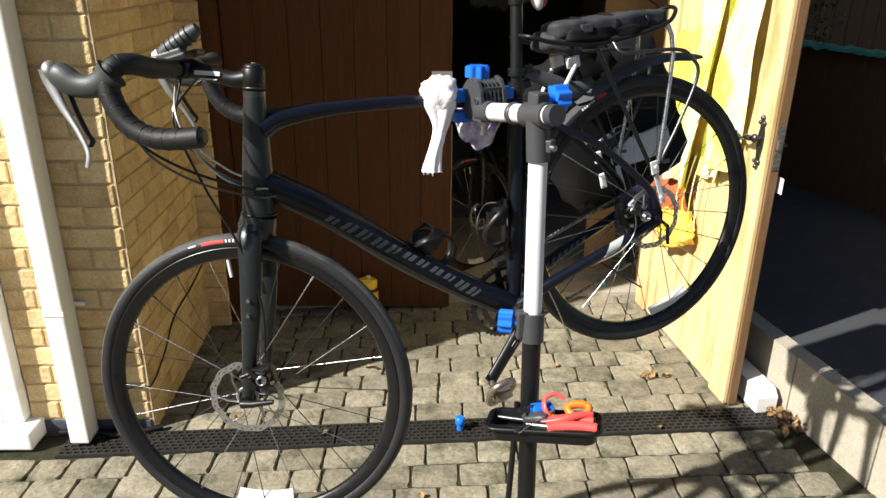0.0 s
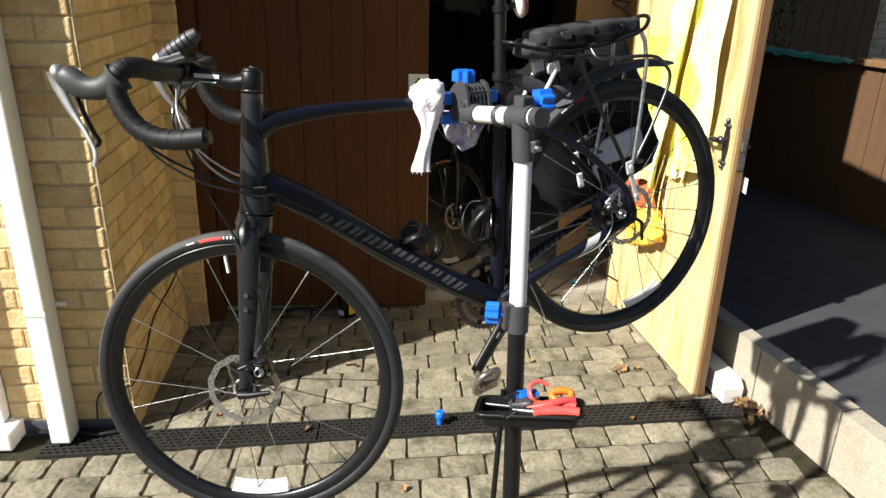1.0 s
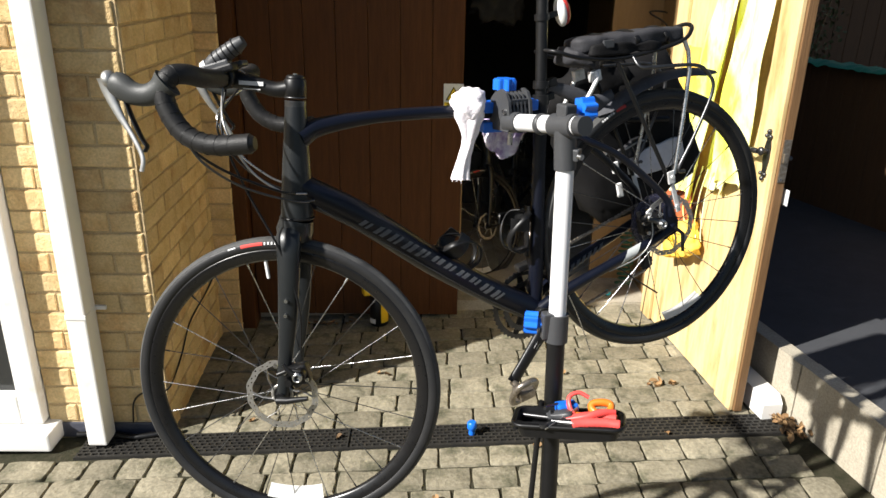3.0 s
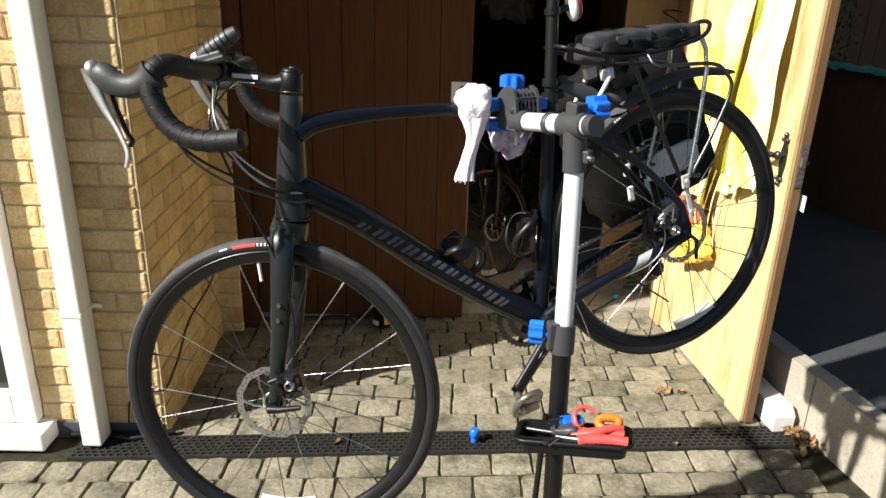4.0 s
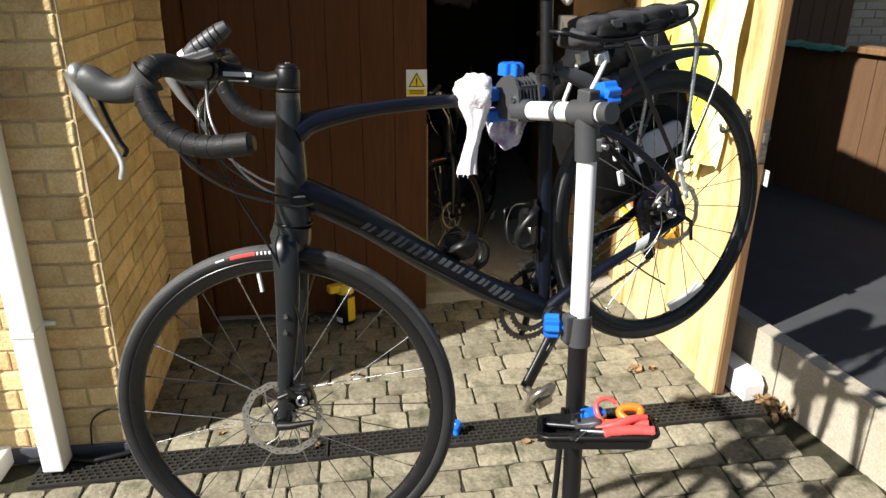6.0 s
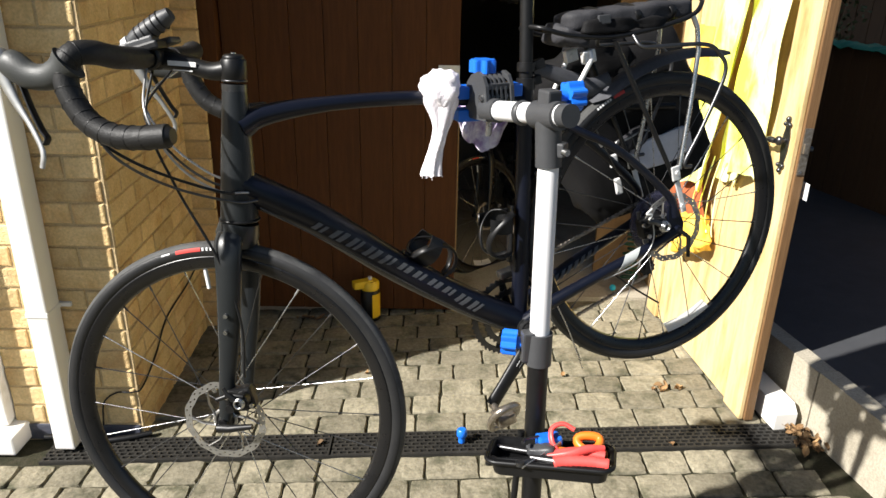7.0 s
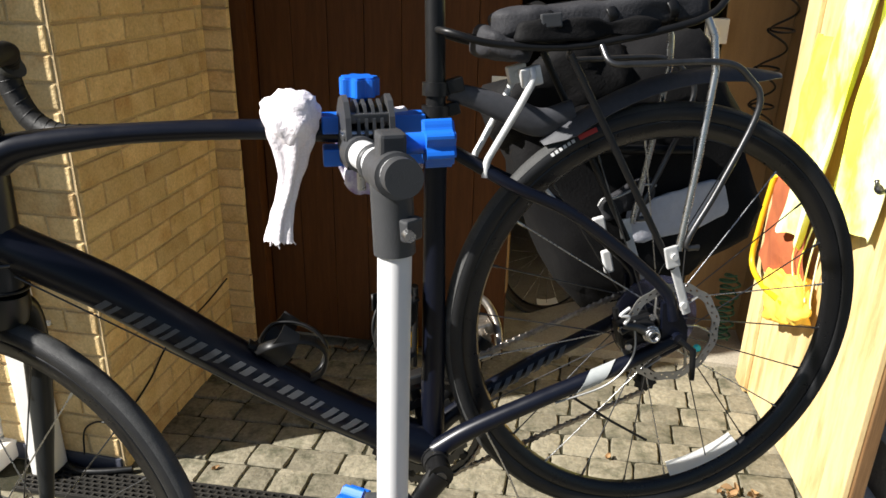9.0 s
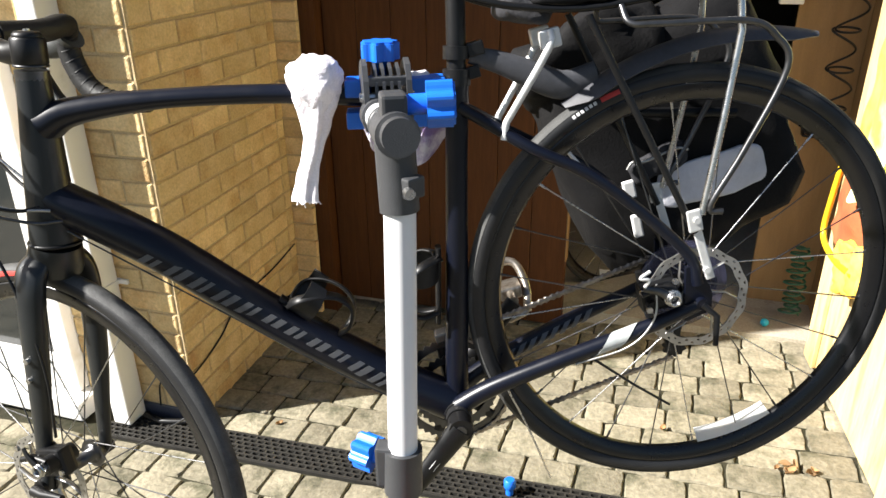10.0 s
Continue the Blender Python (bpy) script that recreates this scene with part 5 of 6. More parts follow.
for i in range(31):
    t = i / 30
    row = []
    for k in range(33):
        w = 2 * math.pi * k / 32
        R = (0.029 - 0.0165 * min(1, t * 2.6) + 0.005 * max(0, t - 0.65) / 0.35) * (1 + 0.2 * math.sin(5 * w + 3 * t) + 0.14 * noise.noise(Vector((math.cos(w) * 2, math.sin(w) * 2, t * 7))) + 0.07 * math.sin(11 * w - 4 * t))
        end = 0.010 * noise.noise(Vector((k * 0.9, 4, 1))) * (t > 0.95)
        row.append(rc + Vector((-0.003 - 0.008 * t + 0.006 * math.sin(t * 5) + R * math.cos(w), -0.012 - 0.018 * t + 0.55 * R * math.sin(w), 0.0 - 0.146 * t + end)))
    g.append(row)
part("tail", Shape().sheet(g, 0.001), RAG, rag)
for k in range(12):
    w = 2 * math.pi * k / 12
    p = rc + Vector((-0.016 + 0.017 * math.cos(w), -0.03 + 0.009 * math.sin(w), -0.142))
    part("fray", Shape().tube([p, p + Vector((random.uniform(-0.007, 0.007), random.uniform(-0.004, 0.004), -random.uniform(0.004, 0.013)))], 0.0009, 5), RAG, rag)
rag2 = thing("rag", "lilac patterned rag stuffed under the stand clamp", "rag")
base = Vector((0.486, -0.805, 1.412))
g = []
for i in range(25):
    t = i / 24
    row = []
    for k in range(31):
        v = k / 30
        sag = 0.062 * math.sin(math.pi * min(1, v * 1.05)) ** 0.7 * t + 0.018 * v * t
        row.append(base + Vector((-0.07 + 0.132 * v + 0.02 * t * (0.5 - v), -0.03 + 0.055 * v + 0.012 * math.sin(11 * v + 4 * t) + 0.006 * math.sin(23 * v), 0.05 - sag - 0.03 * t + 0.007 * noise.noise(Vector((v * 5, t * 5, 1))) + 0.004 * noise.noise(Vector((v * 16, t * 3, 9))))))
    g.append(row)
part("cloth", Shape().sheet(g, 0.003), RAGPURPLE, rag2)
bm = bmesh.new()
bmesh.ops.create_icosphere(bm, subdivisions=3, radius=1.0)
for p in bm.verts:
    d = p.co.copy()
    w = 1 + 0.3 * noise.noise(d * 2.6 + Vector((7, 0, 0))) + 0.12 * noise.noise(d * 6)
    p.co = Vector((0.505, -0.825, 1.48)) + Vector((d.x * 0.03 * w, d.y * 0.025 * w, d.z * 0.03 * w))
part("bunch", Shape().bm(bm, None, True), RAG, rag2)


# tools in the tray
def tool(name, label, cat, shapes, m):
    t = thing(name, label, cat, tray_m @ m)
    for nm, sh, mt, lb in shapes:
        part(nm, sh, mt, t, lb)
    return t


ringpts = [(0.045 + 0.021 * math.cos(w), 0.02 + 0.013 * math.sin(w) + 0.003 * math.cos(2 * w), 0.002 + 0.006 * math.sin(w)) for w in np.linspace(0, 6.28, 18)[:-1]]
tool("scissors", "orange and coral handled scissors lying in the tool tray", "scissors", [
    ("handle", Shape().tube(ringpts, 0.0105, 10, closed=True, flat=0.75).tube(curve([(0.075, 0.002, -0.012), (0.055, 0.0, -0.008), (0.03, 0.006, -0.005), (0.01, 0.0, -0.004), (-0.01, 0.0, -0.002)], 4), 0.0075, 10), ORANGEP, "orange plastic loop handle"),
    ("handle", Shape().tube(curve([(-0.012, 0.0, -0.004), (-0.022, 0.012, 0.012), (-0.02, 0.03, 0.024), (0.0, 0.038, 0.028), (0.02, 0.032, 0.02)], 6), 0.0065, 10, flat=0.7), CORAL, "coral plastic loop handle"),
    ("handle", Shape().tube(curve([(-0.03, -0.018, 0.0), (0.01, -0.02, 0.008), (0.04, -0.012, 0.012), (0.07, -0.004, 0.008)], 6), [0.006 + 0.004 * math.sin(i / 18 * 3.0) for i in range(19)], 10, flat=0.7), CORAL, "coral plastic arm"),
    ("blade", Shape().tube([(0.02, 0.0, 0.0), (-0.075, -0.035, 0.0)], [0.008, 0.002], 8, flat=0.2), DULLSILVER, ""),
    ("blade", Shape().tube([(-0.005, 0.012, 0.004), (-0.075, -0.05, 0.002)], [0.008, 0.002], 8, flat=0.2), DULLSILVER, "")],
     Matrix.Translation((0.025, 0.0, 0.038)) @ Matrix.Rotation(radians(8), 4, "Z") @ Matrix.Rotation(radians(14), 4, "X"))
grip = Shape().tube(curve([(-0.045, 0, 0), (-0.02, 0.004, 0.002), (0.02, 0.004, 0.002), (0.05, 0, 0)], 8), [0.0095 + (0.0012 if i % 2 else 0) for i in range(25)], 12)
tool("pliers", "coral ribbed-grip pliers lying in the tool tray", "pliers", [("grip", grip, CORAL, "ribbed coral plastic grip"),
     ("grip", Shape().tube(curve([(-0.045, 0.03, 0.0), (0.0, 0.036, 0.004), (0.045, 0.03, 0)], 6), 0.009, 12), CORAL, ""),
     ("jaw", Shape().tube([(-0.04, 0.006, 0), (-0.085, 0.018, 0)], [0.009, 0.005], 8), STEELDARK, "")],
     Matrix.Translation((0.055, -0.038, 0.034)) @ Matrix.Rotation(radians(6), 4, "Z"))
tool("hex_key_holder", "blue plastic tool holder lying in the tool tray", "tool holder", [("holder", Shape().box((-0.022, -0.016, -0.01), (0.022, 0.016, 0.012), None, 0.005), BLUEP, ""), ("key", Shape().tube([(-0.02, 0.0, 0.012), (-0.05, -0.01, 0.014), (-0.056, -0.022, 0.014)], 0.003, 6), STEELDARK, "")],
     Matrix.Translation((-0.005, 0.022, 0.042)) @ Matrix.Rotation(radians(25), 4, "Z"))
for k, (x, y, a, L) in enumerate(((-0.07, -0.01, 20, 0.04), (-0.065, 0.022, -10, 0.045), (-0.05, -0.03, 5, 0.05), (-0.02, -0.03, 40, 0.035))):
    tool("spanner", "dark steel hand tool lying in the tool tray", "hand tool", [("shaft", Shape().tube([(-L, 0, 0), (L, 0, 0)], 0.005, 8).cyl((L, 0, -0.004), (L, 0, 0.004), 0.010, 12).cyl((-L * 1.0, 0, -0.003), (-L, 0, 0.004), 0.008, 10), STEELDARK if k % 2 else BLACK, "")],
         Matrix.Translation((x, y, 0.014 + 0.006 * k)) @ Matrix.Rotation(radians(a), 4, "Z"))
tool("tool_bag", "crumpled grey plastic wrap in the tool tray", "plastic wrap", [("wrap", cushion((0.022, 0.016, 0.01), None, wob=0.012, seed=21), GREYPLAST, "")], Matrix.Translation((-0.02, 0.0, 0.034)))

# ---- things at the garage ----
sign = thing("warning_sign", "small white and yellow triangular warning sign on the dark door", "sign", Matrix.Translation((0.378, 1.0895, 1.155)) @ Matrix.Rotation(radians(90), 4, "X"))
part("plate", Shape().box((0, 0, 0), (0.098, 0.124, 0.0015)), STICKER, sign)


def tri(cx, cy, r):
    return [(cx + r * math.cos(radians(a)), cy + r * math.sin(radians(a))) for a in (90, 210, 330)]


part("triangle", Shape().plate(tri(0.049, 0.066, 0.045), 0.001, Matrix.Translation((0, 0, 0.0016))), BLACK, sign, "black triangle outline")
part("triangle", Shape().plate(tri(0.049, 0.066, 0.036), 0.001, Matrix.Translation((0, 0, 0.0027))), SKIN, sign, "yellow triangle")
part("mark", Shape().box((0.046, 0.06, 0.0038), (0.052, 0.084, 0.0046)).box((0.046, 0.05, 0.0038), (0.052, 0.056, 0.0046)), BLACK, sign, "black exclamation mark")
part("text_panel", Shape().box((0.003, 0.003, 0.0016), (0.095, 0.034, 0.0026)), SKIN, sign, "yellow panel")
for yy in (0.012, 0.02, 0.027):
    part("text_bar", Shape().box((0.015, yy - 0.0018, 0.0027), (0.083, yy + 0.0018, 0.0033)), BLACK, sign)

can = thing("spray_can", "black and yellow spray can with trigger cap standing on the setts", "spray can", pose(0.05, 1.03, gz(0.05) + 0.002, 0, 0, 25) @ Matrix.Diagonal((1.5, 1.5, 1.1, 1)))
part("body", Shape().tube([(0, 0, 0), (0, 0, 0.004), (0, 0, 0.145), (0, 0, 0.155)], [0.03, 0.033, 0.033, 0.026], 24), BLACK, can)
part("label", Shape().sheet([[(0.0336 * math.cos(radians(a)), 0.0336 * math.sin(radians(a)), z) for a in range(-98, -25, 8)] for z in (0.02, 0.08, 0.138)]), YELLOWP, can, "yellow label panel")
part("label_bar", Shape().sheet([[(0.0342 * math.cos(radians(a)), 0.0342 * math.sin(radians(a)), z) for a in range(-180, -130, 8)] for z in (0.015, 0.04)]), STICKER, can, "white label patch")
part("cap", Shape().tube([(0, 0, 0.155), (0, 0, 0.185), (0, 0, 0.195)], [0.031, 0.031, 0.024], 20).box((-0.06, -0.016, 0.165), (0.01, 0.016, 0.2), None, 0.006), YELLOWP, can, "yellow trigger cap")
part("nozzle", Shape().cyl((0.0, 0, 0.195), (0.0, 0, 0.212), 0.007), STICKER, can)

# clothes hung on the open door
vest = thing("hivis_vest", "bright yellow high-visibility vest hanging on the open door", "vest", leaf_m)
I4 = Matrix.Identity(4)
part("front_panel", drape(0.53, 0.72, 1.86, 0.33, 0.52, 0.87, I4, -0.08, 1.15, 0.03, nx=44, nz=44, seed=1.0, wave=0.012), HIVIS, vest)
part("back_panel", drape(0.66, 0.88, 1.86, 0.62, 0.80, 1.0, I4, -0.06, 1.3, 0.028, nx=44, nz=44, seed=2.3, wave=0.016), HIVIS, vest)
part("lining", drape(0.6, 0.76, 1.62, 0.5, 0.66, 0.93, I4, -0.03, 1.6, 0.012, seed=3.1), HIVIS, vest)
for k in range(4):
    x = 0.42 + 0.05 * k
    part("cord", Shape().tube(curve([(x + 0.06, -0.06, 1.02), (x + 0.03, -0.065, 0.9), (x - 0.02 + 0.015 * k, -0.06, 0.8 - 0.02 * k), (x + 0.03, -0.055, 0.7)], 6), 0.0026, 6), HIVIS, vest)
part("hook", Shape().tube(curve([(0.57, -0.006, 1.86), (0.57, -0.05, 1.85), (0.57, -0.09, 1.87)], 5), 0.005, 8), STEELDARK, vest)
bagm = thing("shoulder_bag", "rust-red and golden yellow fabric bag hanging on the open door", "bag", leaf_m)
part("upper_flap", drape(0.2, 0.34, 1.5, 0.1, 0.36, 0.98, I4, -0.05, 1.2, 0.014, nx=34, nz=34, seed=4.0), GOLD, bagm, "golden yellow flap")
part("tab", drape(0.38, 0.48, 1.47, 0.34, 0.45, 1.34, I4, -0.05, 0.6, 0.008, nx=12, nz=12, seed=8.0), RUST, bagm, "rust-red tab")
part("panel", drape(0.13, 0.42, 1.0, 0.08, 0.54, 0.68, I4, -0.058, 1.1, 0.016, nx=40, nz=30, seed=6.0), RUST, bagm, "rust-red panel")
part("trim", Shape().tube(curve([(0.13, -0.07, 1.0), (0.085, -0.072, 0.8), (0.08, -0.074, 0.645), (0.25, -0.082, 0.622), (0.44, -0.075, 0.64)], 8), 0.011, 10), YELLOWP, bagm, "yellow piping")
part("pouch", cushion((0.15, 0.024, 0.085), Matrix.Translation((0.4, -0.055, 0.645)) @ Matrix.Rotation(radians(-16), 4, "Y"), wob=0.03, n=14, seed=14), GOLD, bagm, "golden yellow pouch")

# door furniture
hx = LEAF_W - 0.045
handle = thing("door_handle", "black iron lever handle with long backplate on the open door", "door handle", leaf_m)
part("backplate", Shape().plate([(-0.016, -0.07), (0.0, -0.085), (0.016, -0.07), (0.012, -0.06), (0.02, -0.02), (0.02, 0.03), (0.012, 0.06), (0.016, 0.07), (0.0, 0.085), (-0.016, 0.07), (-0.012, 0.06), (-0.02, 0.03), (-0.02, -0.02), (-0.012, -0.06)], 0.004, Matrix.Translation((hx, -0.024, 1.165)) @ Matrix.Rotation(radians(90), 4, "X")), STEELDARK, handle)
part("lever", Shape().cyl((hx, -0.026, 1.18), (hx, -0.065, 1.18), 0.009, 12).tube(curve([(hx, -0.065, 1.18), (hx - 0.035, -0.07, 1.178), (hx - 0.07, -0.068, 1.165), (hx - 0.095, -0.066, 1.172), (hx - 0.108, -0.066, 1.185)], 6), [0.0085 + 0.003 * math.sin(i * 0.5) for i in range(25)], 10).ball((hx, -0.052, 1.18), (0.017, 0.012, 0.017), 12), STEELDARK, handle)
for zc, sg in ((1.246, 1), (1.084, -1)):
    part("finial", Shape().ball((hx, -0.03, zc + 0.008 * sg), 0.010).ball((hx - 0.014, -0.03, zc - 0.01 * sg), 0.008).ball((hx + 0.013, -0.03, zc - 0.01 * sg), 0.008).cyl((hx, -0.029, zc - 0.012 * sg), (hx, -0.029, zc + 0.008 * sg), 0.007).cyl((hx - 0.014, -0.029, zc - 0.01 * sg), (hx + 0.013, -0.029, zc - 0.01 * sg), 0.006), STEELDARK, handle)
part("outer_lever", Shape().cyl((hx, 0.034, 1.15), (hx, 0.075, 1.15), 0.009, 12).tube(curve([(hx, 0.075, 1.15), (hx - 0.04, 0.08, 1.148), (hx - 0.09, 0.078, 1.14)], 6), 0.007, 10), STEELDARK, handle)
part("outer_plate", Shape().box((hx - 0.018, 0.0345, 1.06), (hx + 0.018, 0.039, 1.25), None, 0.0015), STEELDARK, handle)
part("latch_plate", Shape().box((LEAF_W + 0.0145, -0.003, 1.075), (LEAF_W + 0.0175, 0.026, 1.235), None, 0.001).box((LEAF_W + 0.0176, 0.0, 1.15), (LEAF_W + 0.028, 0.016, 1.185), None, 0.002), CHAINM, handle, "worn steel latch plate")
part("bolts", Shape().cyl((LEAF_W + 0.0176, 0.008, 1.085), (LEAF_W + 0.019, 0.008, 1.085), 0.005, 8), SILVER, handle)
part("tag", Shape().box((LEAF_W - 0.01, 0.045, 0.985), (LEAF_W + 0.028, 0.048, 1.045), Matrix.Identity(4), 0.001), STICKER, handle, "white tag")

# inside the garage
solid("trim", Shape().box((1.545, 1.16, 0.086), (1.6, 3.4, 2.2)), TANWALL, "tan wooden panel lining the garage side", "wall panel", kind="structure")
solid("trim", Shape().box((1.28, 1.5, 0.086), (1.544, 1.53, 2.2), bevel=0.002), TANWALL, "tan wooden partition board in the garage", "wall panel", kind="structure")
coil = []
for k in range(220):
    t = k / 219
    w = t * 6.28 * 8.5
    coil.append((1.455 + 0.045 * math.cos(w) - 0.03 * t + 0.012 * math.sin(t * 9), 1.30 + 0.03 * math.sin(w), 1.62 - 0.62 * t + 0.035 * math.sin(w * 0.5)))
solid("coiled_cable", Shape().tube(coil, 0.0045, 8), BLACK, "black coiled cable hanging beside the door frame", "cable")
coil = [(1.405 + 0.035 * math.cos(k * 0.45) + 0.004 * math.sin(k * 1.3), 1.475 + 0.02 * math.sin(k * 0.7), 0.9 + 0.032 * math.sin(k * 0.45) + 0.0004 * k) for k in range(60)]
solid("coiled_cable", Shape().tube(coil, 0.004, 8), BLACK, "tangled black cable hanging in the garage", "cable")
coil = [(1.44 + (0.035 + 0.012 * math.sin(k * 0.21)) * math.cos(k * 0.5), 1.32 + 0.03 * math.sin(k * 0.5), 0.12 + 0.0022 * k) for k in range(150)]
solid("garden_line", Shape().tube(coil, 0.005, 8), HOSE, "green coiled cord heaped by the door frame", "cord")
solid("junction_box", Shape().box((1.2, 1.45, 1.4), (1.29, 1.499, 1.5), None, 0.006).box((1.215, 1.44, 1.43), (1.255, 1.4495, 1.47), None, 0.003), PVC, "cream plastic switch box on the garage partition", "switch box")
solid("blue_cap", Shape().ball((1.336, 1.24, 0.29 - 0.185), 0.018), mat("cyan_plastic", (0.02, 0.5, 0.7), 0.4), "small cyan plastic cap on the garage floor", "cap")
spare = copy_thing(bike, Matrix.Translation((1.02, 2.55, 0.43)) @ Matrix.Rotation(radians(-112), 4, "Z") @ Matrix.Rotation(radians(6), 4, "X") @ Matrix.Rotation(radians(1.5), 4, "Y"))
tagged(spare, "dark bicycle standing in the dim garage", "bicycle")
crate = thing("storage_box", "dark plastic storage box on the garage floor", "storage box", pose(0.55, 3.2, 0.086, 0, 0, 8))
part("box", Shape().box((-0.25, -0.2, 0), (0.25, 0.2, 0.42), None, 0.015), GREYPLAST, crate)
part("lid", Shape().box((-0.265, -0.215, 0.421), (0.265, 0.215, 0.45), None, 0.01), BLACK, crate)
sack = tagged(new("sack", cushion((0.16, 0.07, 0.2), Matrix.Translation((0.72, 2.2, 1.72)), wob=0.06, seed=33).mesh("sack", BAGGREY)), "dark grey plastic sack hanging in the garage", "sack")
solid("hook_rail", Shape().cyl((0.72, 2.2, 1.9), (0.72, 2.2, 2.45), 0.004, 6), STEELDARK, "thin wire from the garage ceiling", "wire")

# beside the raised drive
ws = thing("pipe_offcut", "white square plastic pipe lying between door and kerb", "pipe")
wm = Matrix.Translation((1.727, 0.015, gz(1.72) + 0.003)) @ Matrix.Rotation(radians(97), 4, "Z")
part("pipe", Shape().plate([(0.0, 0.0), (0.9, 0.0), (0.9, 0.098), (0.03, 0.098), (0.0, 0.066)], 0.085, wm @ Matrix.Translation((0, 0.042, 0)) @ Matrix.Rotation(radians(90), 4, "X")), PVC, ws)
solid("tarpaulin", Shape().sheet([[fm @ Vector((0.3 + 0.95 * k / 40, -0.06 + 0.17 * i / 10 + 0.012 * noise.noise(Vector((k * 0.3, i * 0.5, 1))), 1.29 - 0.05 * max(0, abs(i - 5) / 5 - 0.55) + 0.022 * noise.noise(Vector((k * 0.35, i * 0.4, 5))))) for k in range(41)] for i in range(11)], 0.004), GREEN, "crumpled green tarpaulin lying along the fence top", "tarpaulin")
solid("plank", Shape().box((1.27, -0.04, 1.272), (2.6, 0.1, 1.31), fm, 0.006), EDGEWOOD, "weathered brown plank lying on the fence top", "plank")
shed = thing("shed", "dark brown boarded shed behind the fence", "shed")
for k in range(22):
    part("board", Shape().box((1.9 + k * 0.1375, 4.5, 0.34), (1.9 + k * 0.1375 + 0.133, 4.53, 2.7), None, 0.003), FENCE, shed)
part("wall", Shape().box((1.9, 4.535, 0.34), (4.92, 5.6, 2.68)), FENCE, shed)
far = thing("far_house", "pale brick house wall behind the shed", "house", kind="structure")
part("wall", Shape().box((4.95, 4.9, 0.3), (8.5, 5.2, 4.0)), MORTAR, far)


def shrub_leaves(c, r, n, seed):
    rnd = random.Random(seed)
    s = Shape()
    for _ in range(n):
        d = Vector((rnd.gauss(0, 1), rnd.gauss(0, 1), rnd.gauss(0, 1))).normalized() * rnd.random() ** 0.4
        p = Vector(c) + Vector((d.x * r[0], d.y * r[1], d.z * r[2]))
        q = Euler((rnd.random() * 6, rnd.random() * 6, rnd.random() * 6)).to_matrix()
        L, w = rnd.uniform(0.025, 0.05), rnd.uniform(0.01, 0.02)
        s.add([p + q @ Vector(v) for v in ((0, 0, 0), (L / 2, w, 0.004), (L, 0, 0), (L / 2, -w, 0.004))], [(0, 1, 2, 3)])
    return s


shrub = thing("shrub", "straggly green and brown shrub behind the fence", "shrub", pose(3.3, 3.55, 0.33))
stems = Shape()
for k in range(7):
    stems.tube(curve([(0.02 * k - 0.06, 0, 0), (0.04 * k - 0.12, 0.03, 0.6), (0.09 * k - 0.27, 0.05 * (k % 3), 1.25 + 0.06 * k)], 5), 0.008, 6)
part("stems", stems, EDGEWOOD, shrub)
part("foliage", shrub_leaves((0.0, 0.0, 1.15), (0.35, 0.25, 0.42), 700, 5), FOLIAGE, shrub)["kind"] = "stuff"


# fallen leaves
def leaf_mesh(seed):
    rnd = random.Random(seed)
    L, w = rnd.uniform(0.022, 0.04), rnd.uniform(0.007, 0.013)
    s = Shape()
    s.sheet([[(x * L, y * w * math.sin(3.14 * (0.08 + 0.86 * x)), 0.006 * math.sin(x * 3 + seed) + 0.01 * y * y) for x in (0, 0.25, 0.5, 0.75, 1)] for y in (-1, 0, 1)], 0.0007)
    return s.mesh("leaf", LEAF)


LEAVES = [leaf_mesh(k) for k in range(5)]
rnd = random.Random(12)
spots = [(1.735 + rnd.uniform(0, 0.09), -0.025 + rnd.uniform(-0.09, 0.035), rnd.uniform(0, 0.018)) for _ in range(42)] + [(1.36 + rnd.uniform(-0.06, 0.06), 0.305 + rnd.uniform(-0.025, 0.025), 0) for _ in range(7)] + [(-0.2 + rnd.uniform(-0.14, 0.14), 1.04 + rnd.uniform(-0.03, 0.03), 0.0) for _ in range(12)]
spots += [(rnd.uniform(-0.5, 1.4), rnd.uniform(-0.7, 1.0), 0) for _ in range(10)]
for x, y, h in spots:
    ob = tagged(new("leaf", LEAVES[rnd.randrange(5)]), "curled dry brown leaf fallen on the setts", "leaf", "fallen leaves")
    ob.matrix_basis = Matrix.Translation((x, y, gz(x) + 0.005 + h)) @ Euler((rnd.uniform(-0.4, 0.4), rnd.uniform(-0.4, 0.4), rnd.uniform(0, 6.28))).to_matrix().to_4x4()

# blue bolt-like knob dropped on the drain, cables on the wall
drop = thing("dropped_knob", "small blue plastic knob standing on the drain grating", "knob", pose(0.494, -0.02, gz(0.494) + 0.006) @ Matrix.Scale(1.3, 4))
part("head", Shape().tube([(0, 0, 0.018), (0, 0, 0.022), (0, 0, 0.04), (0, 0, 0.044)], [0.012, 0.015, 0.015, 0.011], 14), BLUEP, drop)
part("shank", Shape().tube([(0, 0, 0), (0, 0, 0.018)], [0.010, 0.009], 12), BLUEP, drop)
solid("wall_cable", Shape().tube(curve([(-0.9, 0.06, 0.02), (-0.885, 0.064, 0.12), (-0.83, 0.066, 0.165), (-0.765, 0.065, 0.17), (-0.742, 0.1, 0.175), (-0.752, 0.282, 0.215), (-0.76, 0.45, 0.29), (-0.772, 0.75, 0.305), (-0.783, 0.97, 0.33)], 8), 0.0035, 6), BLACK, "thin dark cable clipped along the brick wall", "cable")
